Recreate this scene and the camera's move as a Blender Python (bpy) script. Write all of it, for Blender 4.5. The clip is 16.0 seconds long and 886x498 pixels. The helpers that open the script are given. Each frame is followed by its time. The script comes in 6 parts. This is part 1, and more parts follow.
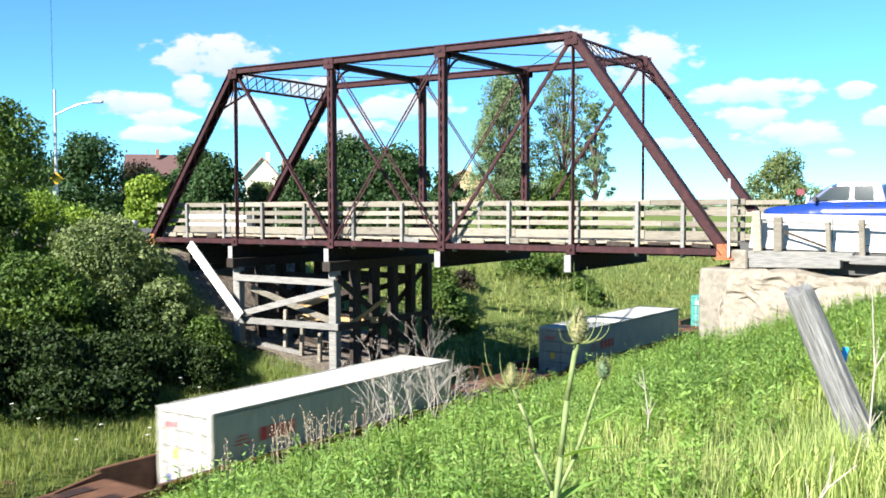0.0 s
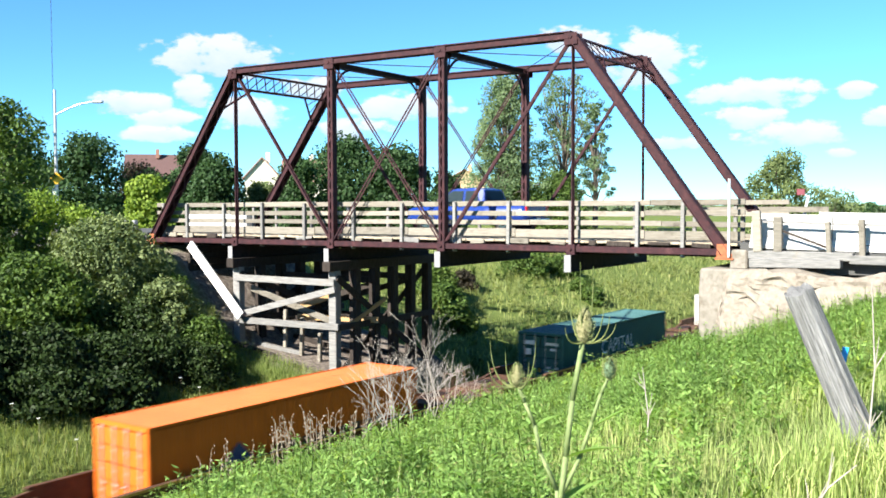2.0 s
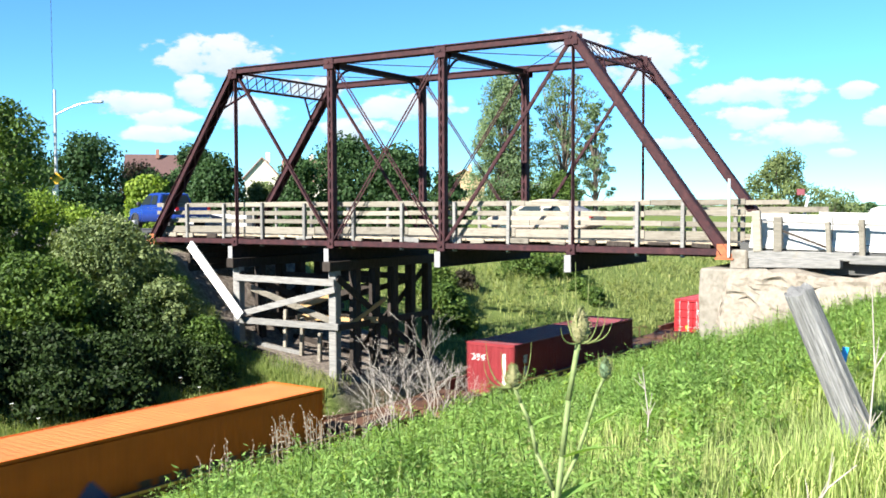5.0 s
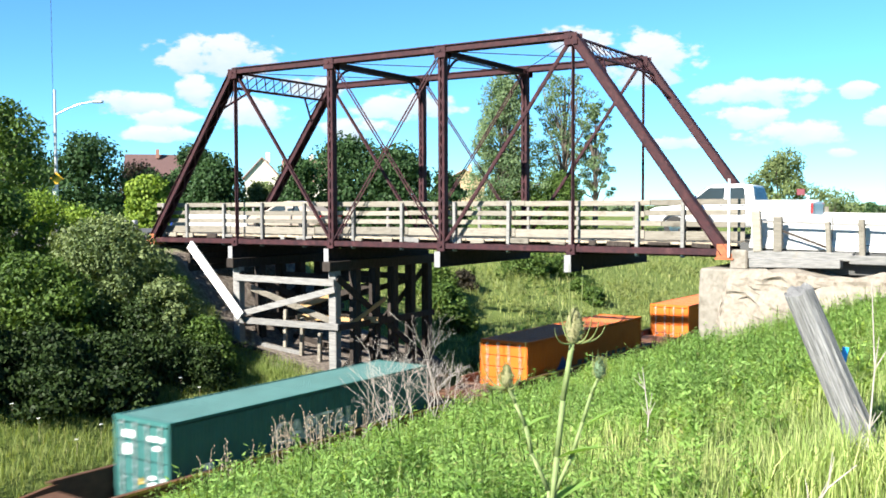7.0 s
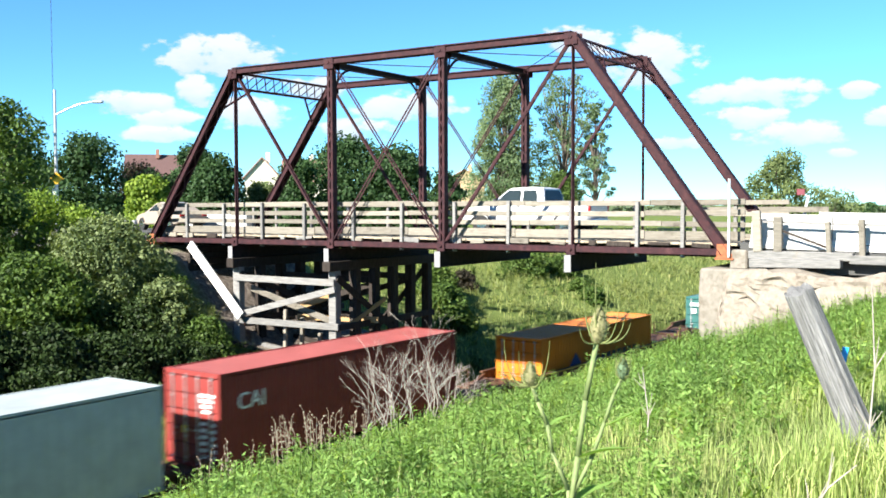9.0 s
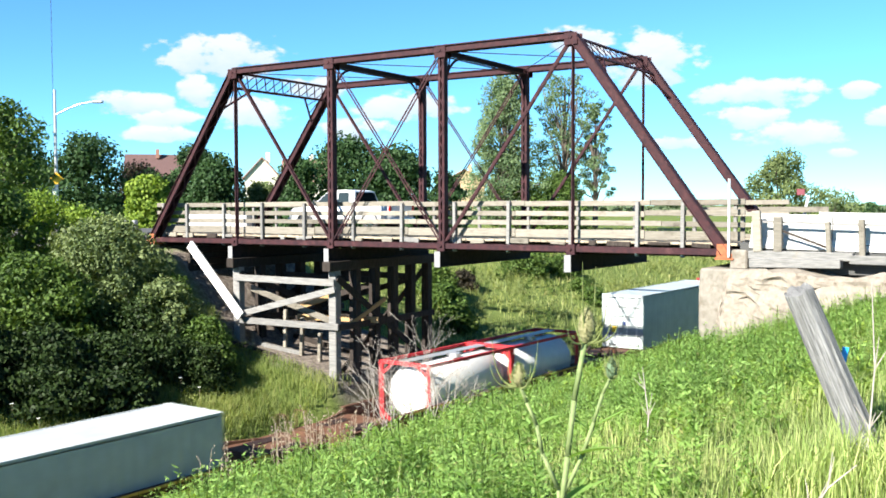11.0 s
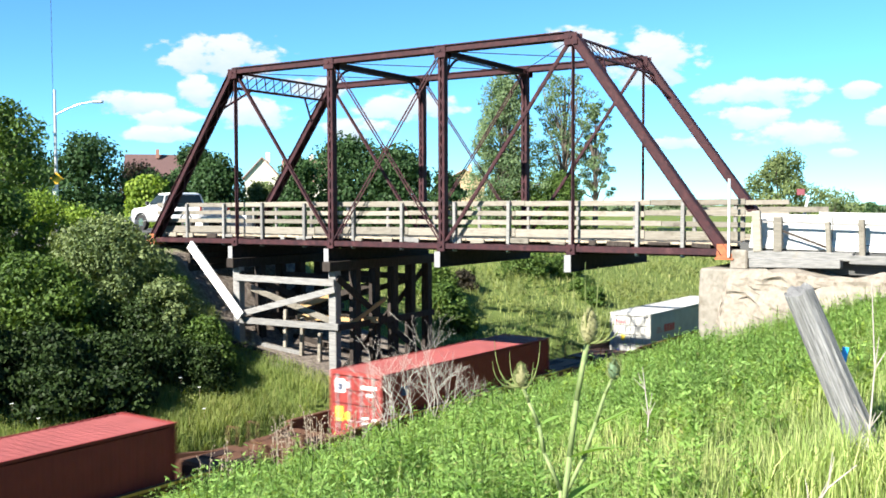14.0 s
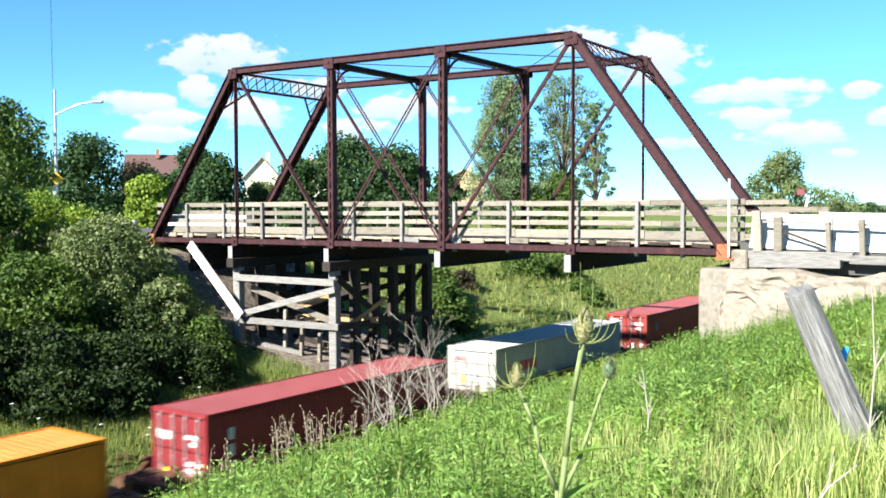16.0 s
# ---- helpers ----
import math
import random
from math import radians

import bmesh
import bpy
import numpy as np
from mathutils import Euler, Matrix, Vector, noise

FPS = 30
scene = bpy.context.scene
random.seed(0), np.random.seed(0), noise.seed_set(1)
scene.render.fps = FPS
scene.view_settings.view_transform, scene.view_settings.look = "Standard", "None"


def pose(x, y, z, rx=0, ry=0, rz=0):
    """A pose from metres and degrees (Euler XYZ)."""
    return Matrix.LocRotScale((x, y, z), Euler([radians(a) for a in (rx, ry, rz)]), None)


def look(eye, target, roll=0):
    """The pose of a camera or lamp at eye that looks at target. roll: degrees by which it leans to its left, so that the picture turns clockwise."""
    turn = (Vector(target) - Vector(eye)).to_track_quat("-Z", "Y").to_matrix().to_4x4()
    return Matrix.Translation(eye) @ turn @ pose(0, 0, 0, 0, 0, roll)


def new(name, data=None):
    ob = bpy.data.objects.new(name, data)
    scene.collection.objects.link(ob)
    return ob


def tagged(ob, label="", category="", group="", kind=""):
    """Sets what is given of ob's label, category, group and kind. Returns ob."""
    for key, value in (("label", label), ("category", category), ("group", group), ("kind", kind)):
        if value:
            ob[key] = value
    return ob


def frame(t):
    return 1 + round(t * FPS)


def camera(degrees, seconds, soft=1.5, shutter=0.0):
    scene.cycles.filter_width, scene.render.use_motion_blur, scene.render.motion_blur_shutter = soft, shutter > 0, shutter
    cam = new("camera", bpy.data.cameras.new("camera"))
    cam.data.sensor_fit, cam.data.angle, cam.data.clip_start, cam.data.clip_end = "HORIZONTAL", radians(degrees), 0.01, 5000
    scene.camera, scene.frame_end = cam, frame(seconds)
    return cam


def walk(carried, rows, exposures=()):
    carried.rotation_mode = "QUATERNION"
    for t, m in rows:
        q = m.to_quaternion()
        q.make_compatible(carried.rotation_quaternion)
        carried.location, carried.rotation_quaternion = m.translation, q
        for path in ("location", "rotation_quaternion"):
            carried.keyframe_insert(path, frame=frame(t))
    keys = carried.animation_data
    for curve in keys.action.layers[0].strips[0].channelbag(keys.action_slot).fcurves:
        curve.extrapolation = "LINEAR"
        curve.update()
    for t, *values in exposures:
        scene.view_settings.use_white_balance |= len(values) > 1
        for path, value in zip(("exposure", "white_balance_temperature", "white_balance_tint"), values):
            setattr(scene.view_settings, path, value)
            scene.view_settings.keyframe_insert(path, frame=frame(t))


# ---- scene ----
# ================= camera, light =================
cam = camera(48.79, 16.0, soft=1.7, shutter=0.3)
EYE = Vector((36.334, -31.276, 1.524))
AIM = EYE + 100 * Vector((-0.54116, 0.83977, -0.04421))
walk(cam, [(0, look(EYE, AIM, -0.204)), (16, look(EYE, AIM, -0.204))], exposures=[(0, 1.95), (16, 1.95)])

SUN_TO = Vector((-0.28, -1.5, 1.0)).normalized()      # from the place towards the sun
world = bpy.data.worlds.new("sky")
scene.world = world
world.use_nodes = True
wn = world.node_tree
sky = wn.nodes.new("ShaderNodeTexSky")
sky.sky_type, sky.sun_disc = "NISHITA", False
sky.sun_elevation = math.asin(SUN_TO.z)
sky.sun_rotation = math.atan2(SUN_TO.x, SUN_TO.y)
sky.air_density, sky.dust_density, sky.ozone_density = 0.7, 0.0, 4.0
wn.nodes["Background"].inputs["Strength"].default_value = 0.056
haze = wn.nodes.new("ShaderNodeMix")
haze.data_type, haze.blend_type = "RGBA", "MULTIPLY"
haze.inputs[0].default_value = 1.0
haze.inputs[7].default_value = (0.55, 0.98, 1.14, 1)
wn.links.new(sky.outputs[0], haze.inputs[6])
wn.links.new(haze.outputs[2], wn.nodes["Background"].inputs["Color"])
sun_data = bpy.data.lights.new("sun", "SUN")
sun_data.energy, sun_data.angle, sun_data.color = 5.0, radians(0.55), (1.0, 0.95, 0.86)
sun = new("sun", sun_data)
sun.matrix_world = look(SUN_TO * 200, (0, 0, 0))

# ================= materials =================
def nodes_of(name):
    m = bpy.data.materials.new(name)
    m.use_nodes = True
    nt = m.node_tree
    return m, nt, nt.nodes["Principled BSDF"]


def link(nt, a, b):
    nt.links.new(a, b)


def noise_node(nt, scale, detail=5.0, rough=0.6, coord="Object", stretch=(1, 1, 1)):
    tc = nt.nodes.new("ShaderNodeTexCoord")
    mp = nt.nodes.new("ShaderNodeMapping")
    mp.inputs["Scale"].default_value = stretch
    n = nt.nodes.new("ShaderNodeTexNoise")
    n.inputs["Scale"].default_value, n.inputs["Detail"].default_value, n.inputs["Roughness"].default_value = scale, detail, rough
    link(nt, tc.outputs[coord], mp.inputs[0])
    link(nt, mp.outputs[0], n.inputs["Vector"])
    return n.outputs["Fac"]


def ramp(nt, fac, stops):
    r = nt.nodes.new("ShaderNodeValToRGB")
    while len(r.color_ramp.elements) < len(stops):
        r.color_ramp.elements.new(0.5)
    for e, (p, c) in zip(r.color_ramp.elements, stops):
        e.position, e.color = p, (*c, 1)
    link(nt, fac, r.inputs[0])
    return r.outputs[0]


def blend(nt, fac, a, b, mode="MIX"):
    m = nt.nodes.new("ShaderNodeMix")
    m.data_type, m.blend_type = "RGBA", mode
    for sock, v in ((m.inputs[0], fac), (m.inputs[6], a), (m.inputs[7], b)):
        if hasattr(v, "links"):
            link(nt, v, sock)
        elif isinstance(v, (int, float)):
            sock.default_value = v
        else:
            sock.default_value = (*v, 1)
    return m.outputs[2]


def bump(nt, bsdf, height, strength=0.3, distance=0.02):
    b = nt.nodes.new("ShaderNodeBump")
    b.inputs["Strength"].default_value, b.inputs["Distance"].default_value = strength, distance
    link(nt, height, b.inputs["Height"])
    link(nt, b.outputs[0], bsdf.inputs["Normal"])


def surface(name, dark, light, scale=6.0, rough=0.7, metal=0.0, stretch=(1, 1, 1), stain=None, stain_at=(0.55, 0.7), stain_scale=0.9,
            bump_strength=0.3, bump_size=0.01, spec=0.4, vary=0.0):
    """Two tones of grain, a larger stain, and fine relief."""
    m, nt, b = nodes_of(name)
    g = noise_node(nt, scale, 6, 0.65, stretch=stretch)
    col = ramp(nt, g, [(0.3, dark), (0.7, light)])
    if stain:
        s = noise_node(nt, stain_scale, 5, 0.7)
        f = ramp(nt, s, [(stain_at[0], (0, 0, 0)), (stain_at[1], (1, 1, 1))])
        col = blend(nt, f, col, stain)
    if vary:
        oi = nt.nodes.new("ShaderNodeObjectInfo")
        f = ramp(nt, oi.outputs["Random"], [(0, (1 - vary,) * 3), (1, (1 + vary * 0.6,) * 3)])
        col = blend(nt, 1.0, col, f, "MULTIPLY")
    link(nt, col, b.inputs["Base Color"])
    b.inputs["Roughness"].default_value, b.inputs["Metallic"].default_value = rough, metal
    b.inputs["Specular IOR Level"].default_value = spec
    bump(nt, b, g, bump_strength, bump_size)
    return m


def leaf_material(name, dark, light, dry=None, trans=0.35):
    m, nt, b = nodes_of(name)
    geo = nt.nodes.new("ShaderNodeNewGeometry")
    col = ramp(nt, geo.outputs["Random Per Island"], [(0.0, dark), (0.75, light)] + ([(0.96, light), (1.0, dry)] if dry else []))
    big = noise_node(nt, 0.35, 3, 0.6)
    col = blend(nt, 1.0, col, ramp(nt, big, [(0.3, (0.72, 0.78, 0.7)), (0.7, (1.2, 1.12, 1.0))]), "MULTIPLY")
    link(nt, col, b.inputs["Base Color"])
    b.inputs["Roughness"].default_value = 0.6
    b.inputs["Specular IOR Level"].default_value = 0.16
    t = nt.nodes.new("ShaderNodeBsdfTranslucent")
    link(nt, blend(nt, 1.0, col, (1.25, 1.3, 0.5), "MULTIPLY"), t.inputs["Color"])
    mix = nt.nodes.new("ShaderNodeMixShader")
    mix.inputs[0].default_value = trans
    link(nt, b.outputs[0], mix.inputs[1])
    link(nt, t.outputs[0], mix.inputs[2])
    link(nt, mix.outputs[0], nt.nodes["Material Output"].inputs[0])
    return m


RUST = surface("rusted_red_oxide_steel", (0.014, 0.005, 0.008), (0.043, 0.012, 0.014), 5, 0.75, 0.0, stain=(0.072, 0.029, 0.03), stain_at=(0.56, 0.76), stain_scale=2.2, bump_strength=0.25, spec=0.25)
RUST_BRIGHT = surface("bright_orange_rust", (0.188, 0.053, 0.022), (0.315, 0.105, 0.045), 8, 0.85, stain=(0.135, 0.038, 0.022))
DARK_STEEL = surface("dark_weathered_steel", (0.011, 0.007, 0.007), (0.035, 0.02, 0.018), 5, 0.8, spec=0.2)
OLD_WOOD = surface("weathered_grey_timber", (0.095, 0.094, 0.09), (0.225, 0.219, 0.207), 9, 0.85, stretch=(0.25, 3, 3), stain=(0.18, 0.15, 0.112), stain_at=(0.58, 0.75), vary=0.22)
RAIL_WOOD = surface("bleached_railing_board", (0.123, 0.11, 0.087), (0.238, 0.216, 0.177), 8, 0.85, stretch=(0.25, 4, 4), stain=(0.09, 0.077, 0.058), stain_at=(0.56, 0.72), stain_scale=1.9, vary=0.3)
PLANK_WOOD = surface("worn_deck_plank", (0.225, 0.188, 0.135), (0.375, 0.315, 0.232), 7, 0.9, stretch=(3, 0.3, 3), vary=0.25)
# creosote brown, taken near black to hold the shade under the deck too
DARK_WOOD = surface("creosoted_and_shaded_timber", (0.012, 0.0095, 0.008), (0.05, 0.04, 0.034), 7, 0.85, stretch=(3, 3, 0.3), vary=0.3, spec=0.2)
POST_WOOD = surface("silver_grey_split_post", (0.04, 0.04, 0.039), (0.24, 0.24, 0.235), 26, 0.9, stretch=(3, 3, 0.16), bump_strength=0.9, bump_size=0.012)
NEW_WOOD = surface("yellow_sawn_timber", (0.27, 0.165, 0.068), (0.413, 0.27, 0.128), 8, 0.8, stretch=(0.3, 3, 3), vary=0.15)
CONCRETE = surface("pale_old_concrete", (0.135, 0.122, 0.1), (0.216, 0.197, 0.167), 4, 0.9, stain=(0.103, 0.084, 0.062), stain_at=(0.52, 0.68), stain_scale=1.6, bump_strength=0.5, bump_size=0.03)
BARRIER = surface("white_painted_concrete", (0.338, 0.338, 0.324), (0.446, 0.439, 0.426), 3, 0.8, stain=(0.372, 0.351, 0.317), stain_at=(0.62, 0.8))
ROCK = surface("buff_rubble_stone", (0.158, 0.135, 0.106), (0.251, 0.221, 0.182), 5, 0.95, stain=(0.112, 0.089, 0.066), stain_at=(0.56, 0.7), stain_scale=2.4, bump_strength=0.9, bump_size=0.05, vary=0.15)
BALLAST = surface("grey_ballast", (0.117, 0.099, 0.081), (0.306, 0.27, 0.234), 22, 0.95, bump_strength=1.0, bump_size=0.04)
CAR_BROWN = surface("rusty_brown_railcar_paint", (0.054, 0.023, 0.012), (0.112, 0.05, 0.027), 4, 0.75, stain=(0.14, 0.07, 0.033), stain_at=(0.52, 0.72), stain_scale=1.4, vary=0.25)
CAR_YELLOW = surface("faded_yellow_railcar_paint", (0.375, 0.21, 0.038), (0.465, 0.285, 0.06), 5, 0.6, stain=(0.18, 0.083, 0.038))
GALV = surface("galvanised_steel", (0.357, 0.365, 0.374), (0.51, 0.518, 0.527), 12, 0.45, 0.6)
TYRE = surface("black_rubber", (0.009, 0.009, 0.009), (0.026, 0.026, 0.026), 20, 0.85)
ASPHALT = surface("grey_asphalt", (0.038, 0.038, 0.038), (0.075, 0.075, 0.071), 30, 0.9)
CHROME = surface("bright_chrome", (0.51, 0.51, 0.51), (0.637, 0.637, 0.637), 3, 0.15, 1.0, bump_strength=0.0)
WHITE_PAINT = surface("white_container_paint", (0.54, 0.547, 0.532), (0.615, 0.622, 0.608), 3, 0.5, stain=(0.45, 0.427, 0.375), stain_at=(0.62, 0.8))


def glass_material(name, tint):
    m, nt, b = nodes_of(name)
    b.inputs["Base Color"].default_value = (*tint, 1)
    b.inputs["Roughness"].default_value, b.inputs["Specular IOR Level"].default_value = 0.05, 0.12
    return m


GLASS = glass_material("tinted_window_glass", (0.02, 0.03, 0.035))


def plain(name, col, rough=0.5, metal=0.0):
    return surface(name, tuple(c * 0.85 for c in col), tuple(min(1, c * 1.1) for c in col), 6, rough, metal, bump_strength=0.05)


END_PLATE = plain("chalky_plate_paint", (0.2, 0.2, 0.2), 0.8)


def painted_metal(name, col, wear):
    """Container paint: sun-faded tone, streaks down the sides, rust spots."""
    m, nt, b = nodes_of(name)
    g = noise_node(nt, 1.2, 5, 0.6)
    c1 = ramp(nt, g, [(0.3, tuple(c * 0.85 for c in col)), (0.7, tuple(min(1, c * 1.12) for c in col))])
    st = noise_node(nt, 3.0, 6, 0.7, stretch=(3.2, 3.2, 0.22))
    c2 = blend(nt, ramp(nt, st, [(0.64, (0, 0, 0)), (0.8, (0.32, 0.32, 0.32))]), c1, wear)
    sp = noise_node(nt, 7.0, 8, 0.75)
    c3 = blend(nt, ramp(nt, sp, [(0.68, (0, 0, 0)), (0.74, (0.8, 0.8, 0.8))]), c2, (0.17, 0.06, 0.03))
    link(nt, c3, b.inputs["Base Color"])
    b.inputs["Roughness"].default_value = 0.5
    b.inputs["Specular IOR Level"].default_value = 0.2
    bump(nt, b, sp, 0.08, 0.01)
    return m


# ================= building helpers =================
def part(name, bm, material, parent=None, label="", smooth=False):
    me = bpy.data.meshes.new(name)
    bm.normal_update()
    bm.to_mesh(me)
    bm.free()
    me.materials.append(material)
    if smooth:
        me.shade_smooth()
    ob = new(name, me)
    if parent:
        ob.parent = parent
    if label:
        ob["label"] = label
    return ob


def share(name, ob, parent, m=None):
    """Another piece on the mesh of ob."""
    o = new(name, ob.data)
    o.parent = parent
    if m is not None:
        o.matrix_basis = m
    if "label" in ob:
        o["label"] = ob["label"]
    return o


def thing(name, label, category, m=None, group="", kind=""):
    ob = new(name)
    ob.empty_display_size = 0.2
    if m is not None:
        ob.matrix_basis = m
    return tagged(ob, label, category, group, kind)


def box(bm, c, s, rot=None, bev=0.0):
    m = Matrix.Translation(c) @ (rot or Matrix()) @ Matrix.Diagonal((*s, 1))
    r = bmesh.ops.create_cube(bm, size=1, matrix=m)
    if bev:
        es = list({e for v in r["verts"] for e in v.link_edges})
        bmesh.ops.bevel(bm, geom=es, offset=bev, segments=1, affect="EDGES")
    return bm


def beam(bm, p, q, w, h, bev=0.0, up=(0, 0, 1)):
    """A bar from p to q; w across, h along up."""
    p, q = Vector(p), Vector(q)
    x = (q - p).normalized()
    u = Vector(up)
    if abs(x.dot(u)) > 0.98:
        u = Vector((0, 1, 0))
    y = u.cross(x).normalized()
    z = x.cross(y)
    rot = Matrix((x, y, z)).transposed().to_4x4()
    return box(bm, (p + q) / 2, ((q - p).length, w, h), rot, bev)


def tube(bm, p, q, r, r2=None, seg=8):
    p, q = Vector(p), Vector(q)
    rot = (q - p).to_track_quat("Z", "Y").to_matrix().to_4x4()
    bmesh.ops.create_cone(bm, cap_ends=True, segments=seg, radius1=r, radius2=r if r2 is None else r2, depth=(q - p).length,
                          matrix=Matrix.Translation((p + q) / 2) @ rot)
    return bm


def bmn():
    return bmesh.new()


def soup(name, verts, faces, material, smooth=False):
    """One mesh object from arrays: verts (n, 3), faces (m, 3 or 4)."""
    verts, faces = np.asarray(verts, np.float32), np.asarray(faces, np.int32)
    me = bpy.data.meshes.new(name)
    k = faces.shape[1]
    me.vertices.add(len(verts))
    me.vertices.foreach_set("co", verts.ravel())
    me.loops.add(faces.size)
    me.loops.foreach_set("vertex_index", faces.ravel())
    me.polygons.add(len(faces))
    me.polygons.foreach_set("loop_start", np.arange(len(faces), dtype=np.int32) * k)
    me.polygons.foreach_set("loop_total", np.full(len(faces), k, np.int32))
    me.update(calc_edges=True)
    me.materials.append(material)
    if smooth:
        me.shade_smooth()
    return new(name, me)


def writing(name, text, size, m, material, parent, label=""):
    """Flat letters of the built-in font, as a mesh."""
    cu = bpy.data.curves.new(name, "FONT")
    cu.body, cu.size, cu.extrude, cu.align_x, cu.align_y = text, size, 0.004, "CENTER", "CENTER"
    tmp = bpy.data.objects.new(name, cu)
    me = bpy.data.meshes.new_from_object(tmp)
    bpy.data.objects.remove(tmp)
    me.materials.clear()
    me.materials.append(material)
    ob = new(name, me)
    ob.parent, ob.matrix_basis = parent, m
    if label:
        ob["label"] = label
    return ob


# ================= ground =================
P, TH, TW = 5.4, 7.418, 6.626          # panel length, truss height, truss spacing
K = 0.0469                             # the track's slant against the bridge's normal
RAIL_Z = -7.72


def along(x, xs, ys):
    return float(np.interp(x, xs, ys))


def ground_z(x, y):
    e = x - K * y - 14.62
    if e > 0:
        z = along(e, [3.0, 3.6, 6, 10, 16, 23, 30, 60, 400], [-7.95, -7.7, -5.6, -3.72, -1.75, -0.12, 0.0, -0.1, -0.6])
    else:
        z = along(-e, [2.6, 3.7, 6, 9.5, 14, 25, 60, 200], [-7.95, -6.6, -5.9, -4.8, -3.5, -1.9, -1.0, -0.7])
    dy = max(0.0, -0.7 - y, y - 7.4)
    if x < 14:
        z = max(z, along(x, [1.4, 2.6, 5.8, 11.3, 12.3, 14.0], [-0.5, -1.55, -4.4, -5.6, -7.9, -8.2]) - 0.6 * dy)
    else:
        dx = max(0.0, 27.6 - x)
        z = max(z, along(x, [30.5, 33.5], [-1.6, -0.75]) - (1.6 * dx + (1.3 if x < 31 else 1.3 - 0.2 * min(3.5, x - 31)) * dy))
    s = -0.673 * (x + 4.0) + 0.74 * (y - 3.5)       # the side road's cutting
    if 3.0 < s < 34.0:
        d = abs(0.74 * (x + 4.0) + 0.673 * (y - 3.5))
        z = min(z, 0.05 - 0.0988 * min(s, 25.3) + 0.45 * max(0.0, d - 4.0))
    if abs(e) > 3.2:
        f = min(1.0, (abs(e) - 3.2) / 3)
        z += f * 0.22 * noise.noise((x * 0.22, y * 0.22, 0.0)) + f * 0.08 * noise.noise((x * 0.9, y * 0.9, 5.0))
    return z


def build_ground():
    es = np.concatenate([[-3000, -1200, -500, -250, -150, -100, -75], np.arange(-60, -20, 3), np.arange(-20, -4, 0.8), np.arange(-4, 4.01, 0.4),
                         np.arange(4.6, 26, 0.7), np.arange(27, 60, 4), [70, 100, 160, 300, 700, 1500, 3000]])
    ys = np.concatenate([[-3000, -1000, -500, -300, -180, -120, -90, -70], np.arange(-60, -34, 3), np.arange(-34, 12, 0.7), np.arange(12, 60, 1.6),
                         np.arange(60, 160, 8), [180, 220, 280, 400, 700, 1400, 3000]])
    v = [(14.62 + K * y + e, y, ground_z(14.62 + K * y + e, y)) for y in ys for e in es]
    n = len(es)
    f = [(j * n + i, j * n + i + 1, (j + 1) * n + i + 1, (j + 1) * n + i) for j in range(len(ys) - 1) for i in range(n - 1)]
    m, nt, b = nodes_of("grassy_ground")
    g = noise_node(nt, 2.2, 8, 0.7)
    green = ramp(nt, g, [(0.3, (0.056, 0.087, 0.019)), (0.55, (0.118, 0.155, 0.04)), (0.75, (0.198, 0.205, 0.081))])
    soil = ramp(nt, noise_node(nt, 5, 9, 0.8), [(0.34, (0.045, 0.036, 0.03)), (0.5, (0.15, 0.125, 0.105)), (0.68, (0.3, 0.26, 0.22))])
    tc = nt.nodes.new("ShaderNodeTexCoord")
    sep = nt.nodes.new("ShaderNodeSeparateXYZ")
    link(nt, tc.outputs["Object"], sep.inputs[0])

    def window(sock, lo, hi, soft):
        a = nt.nodes.new("ShaderNodeMapRange")
        a.inputs["From Min"].default_value, a.inputs["From Max"].default_value = lo - soft, lo + soft
        link(nt, sock, a.inputs["Value"])
        c = nt.nodes.new("ShaderNodeMapRange")
        c.inputs["From Min"].default_value, c.inputs["From Max"].default_value = hi + soft, hi - soft
        link(nt, sock, c.inputs["Value"])
        mm = nt.nodes.new("ShaderNodeMath")
        mm.operation = "MULTIPLY"
        link(nt, a.outputs[0], mm.inputs[0])
        link(nt, c.outputs[0], mm.inputs[1])
        return mm.outputs[0]

    def times(p, q):
        mm = nt.nodes.new("ShaderNodeMath")
        mm.operation = "MULTIPLY"
        link(nt, p, mm.inputs[0])
        link(nt, q, mm.inputs[1])
        return mm.outputs[0]
    bare = times(window(sep.outputs[0], 1.0, 11.9, 0.5), window(sep.outputs[1], -0.55, 7.5, 0.5))
    col = blend(nt, bare, green, soil)
    link(nt, col, b.inputs["Base Color"])
    b.inputs["Roughness"].default_value = 0.95
    b.inputs["Specular IOR Level"].default_value = 0.1
    bump(nt, b, noise_node(nt, 9, 8, 0.75), 0.9, 0.08)
    ob = soup("ground", v, f, m, True)
    tagged(ob, "grassy railway cutting with bare gravel slope under the bridge", "ground", kind="structure")


build_ground()


def track_pose(s, z=RAIL_Z, side=0.0):
    """A pose s metres along the track, facing the way the train goes."""
    th = 1.524
    d, n = Vector((math.cos(th), math.sin(th), 0)), Vector((-math.sin(th), math.cos(th), 0))
    p = d * s + n * (-14.607 + side)
    return pose(p.x, p.y, z, 0, 0, math.degrees(th))


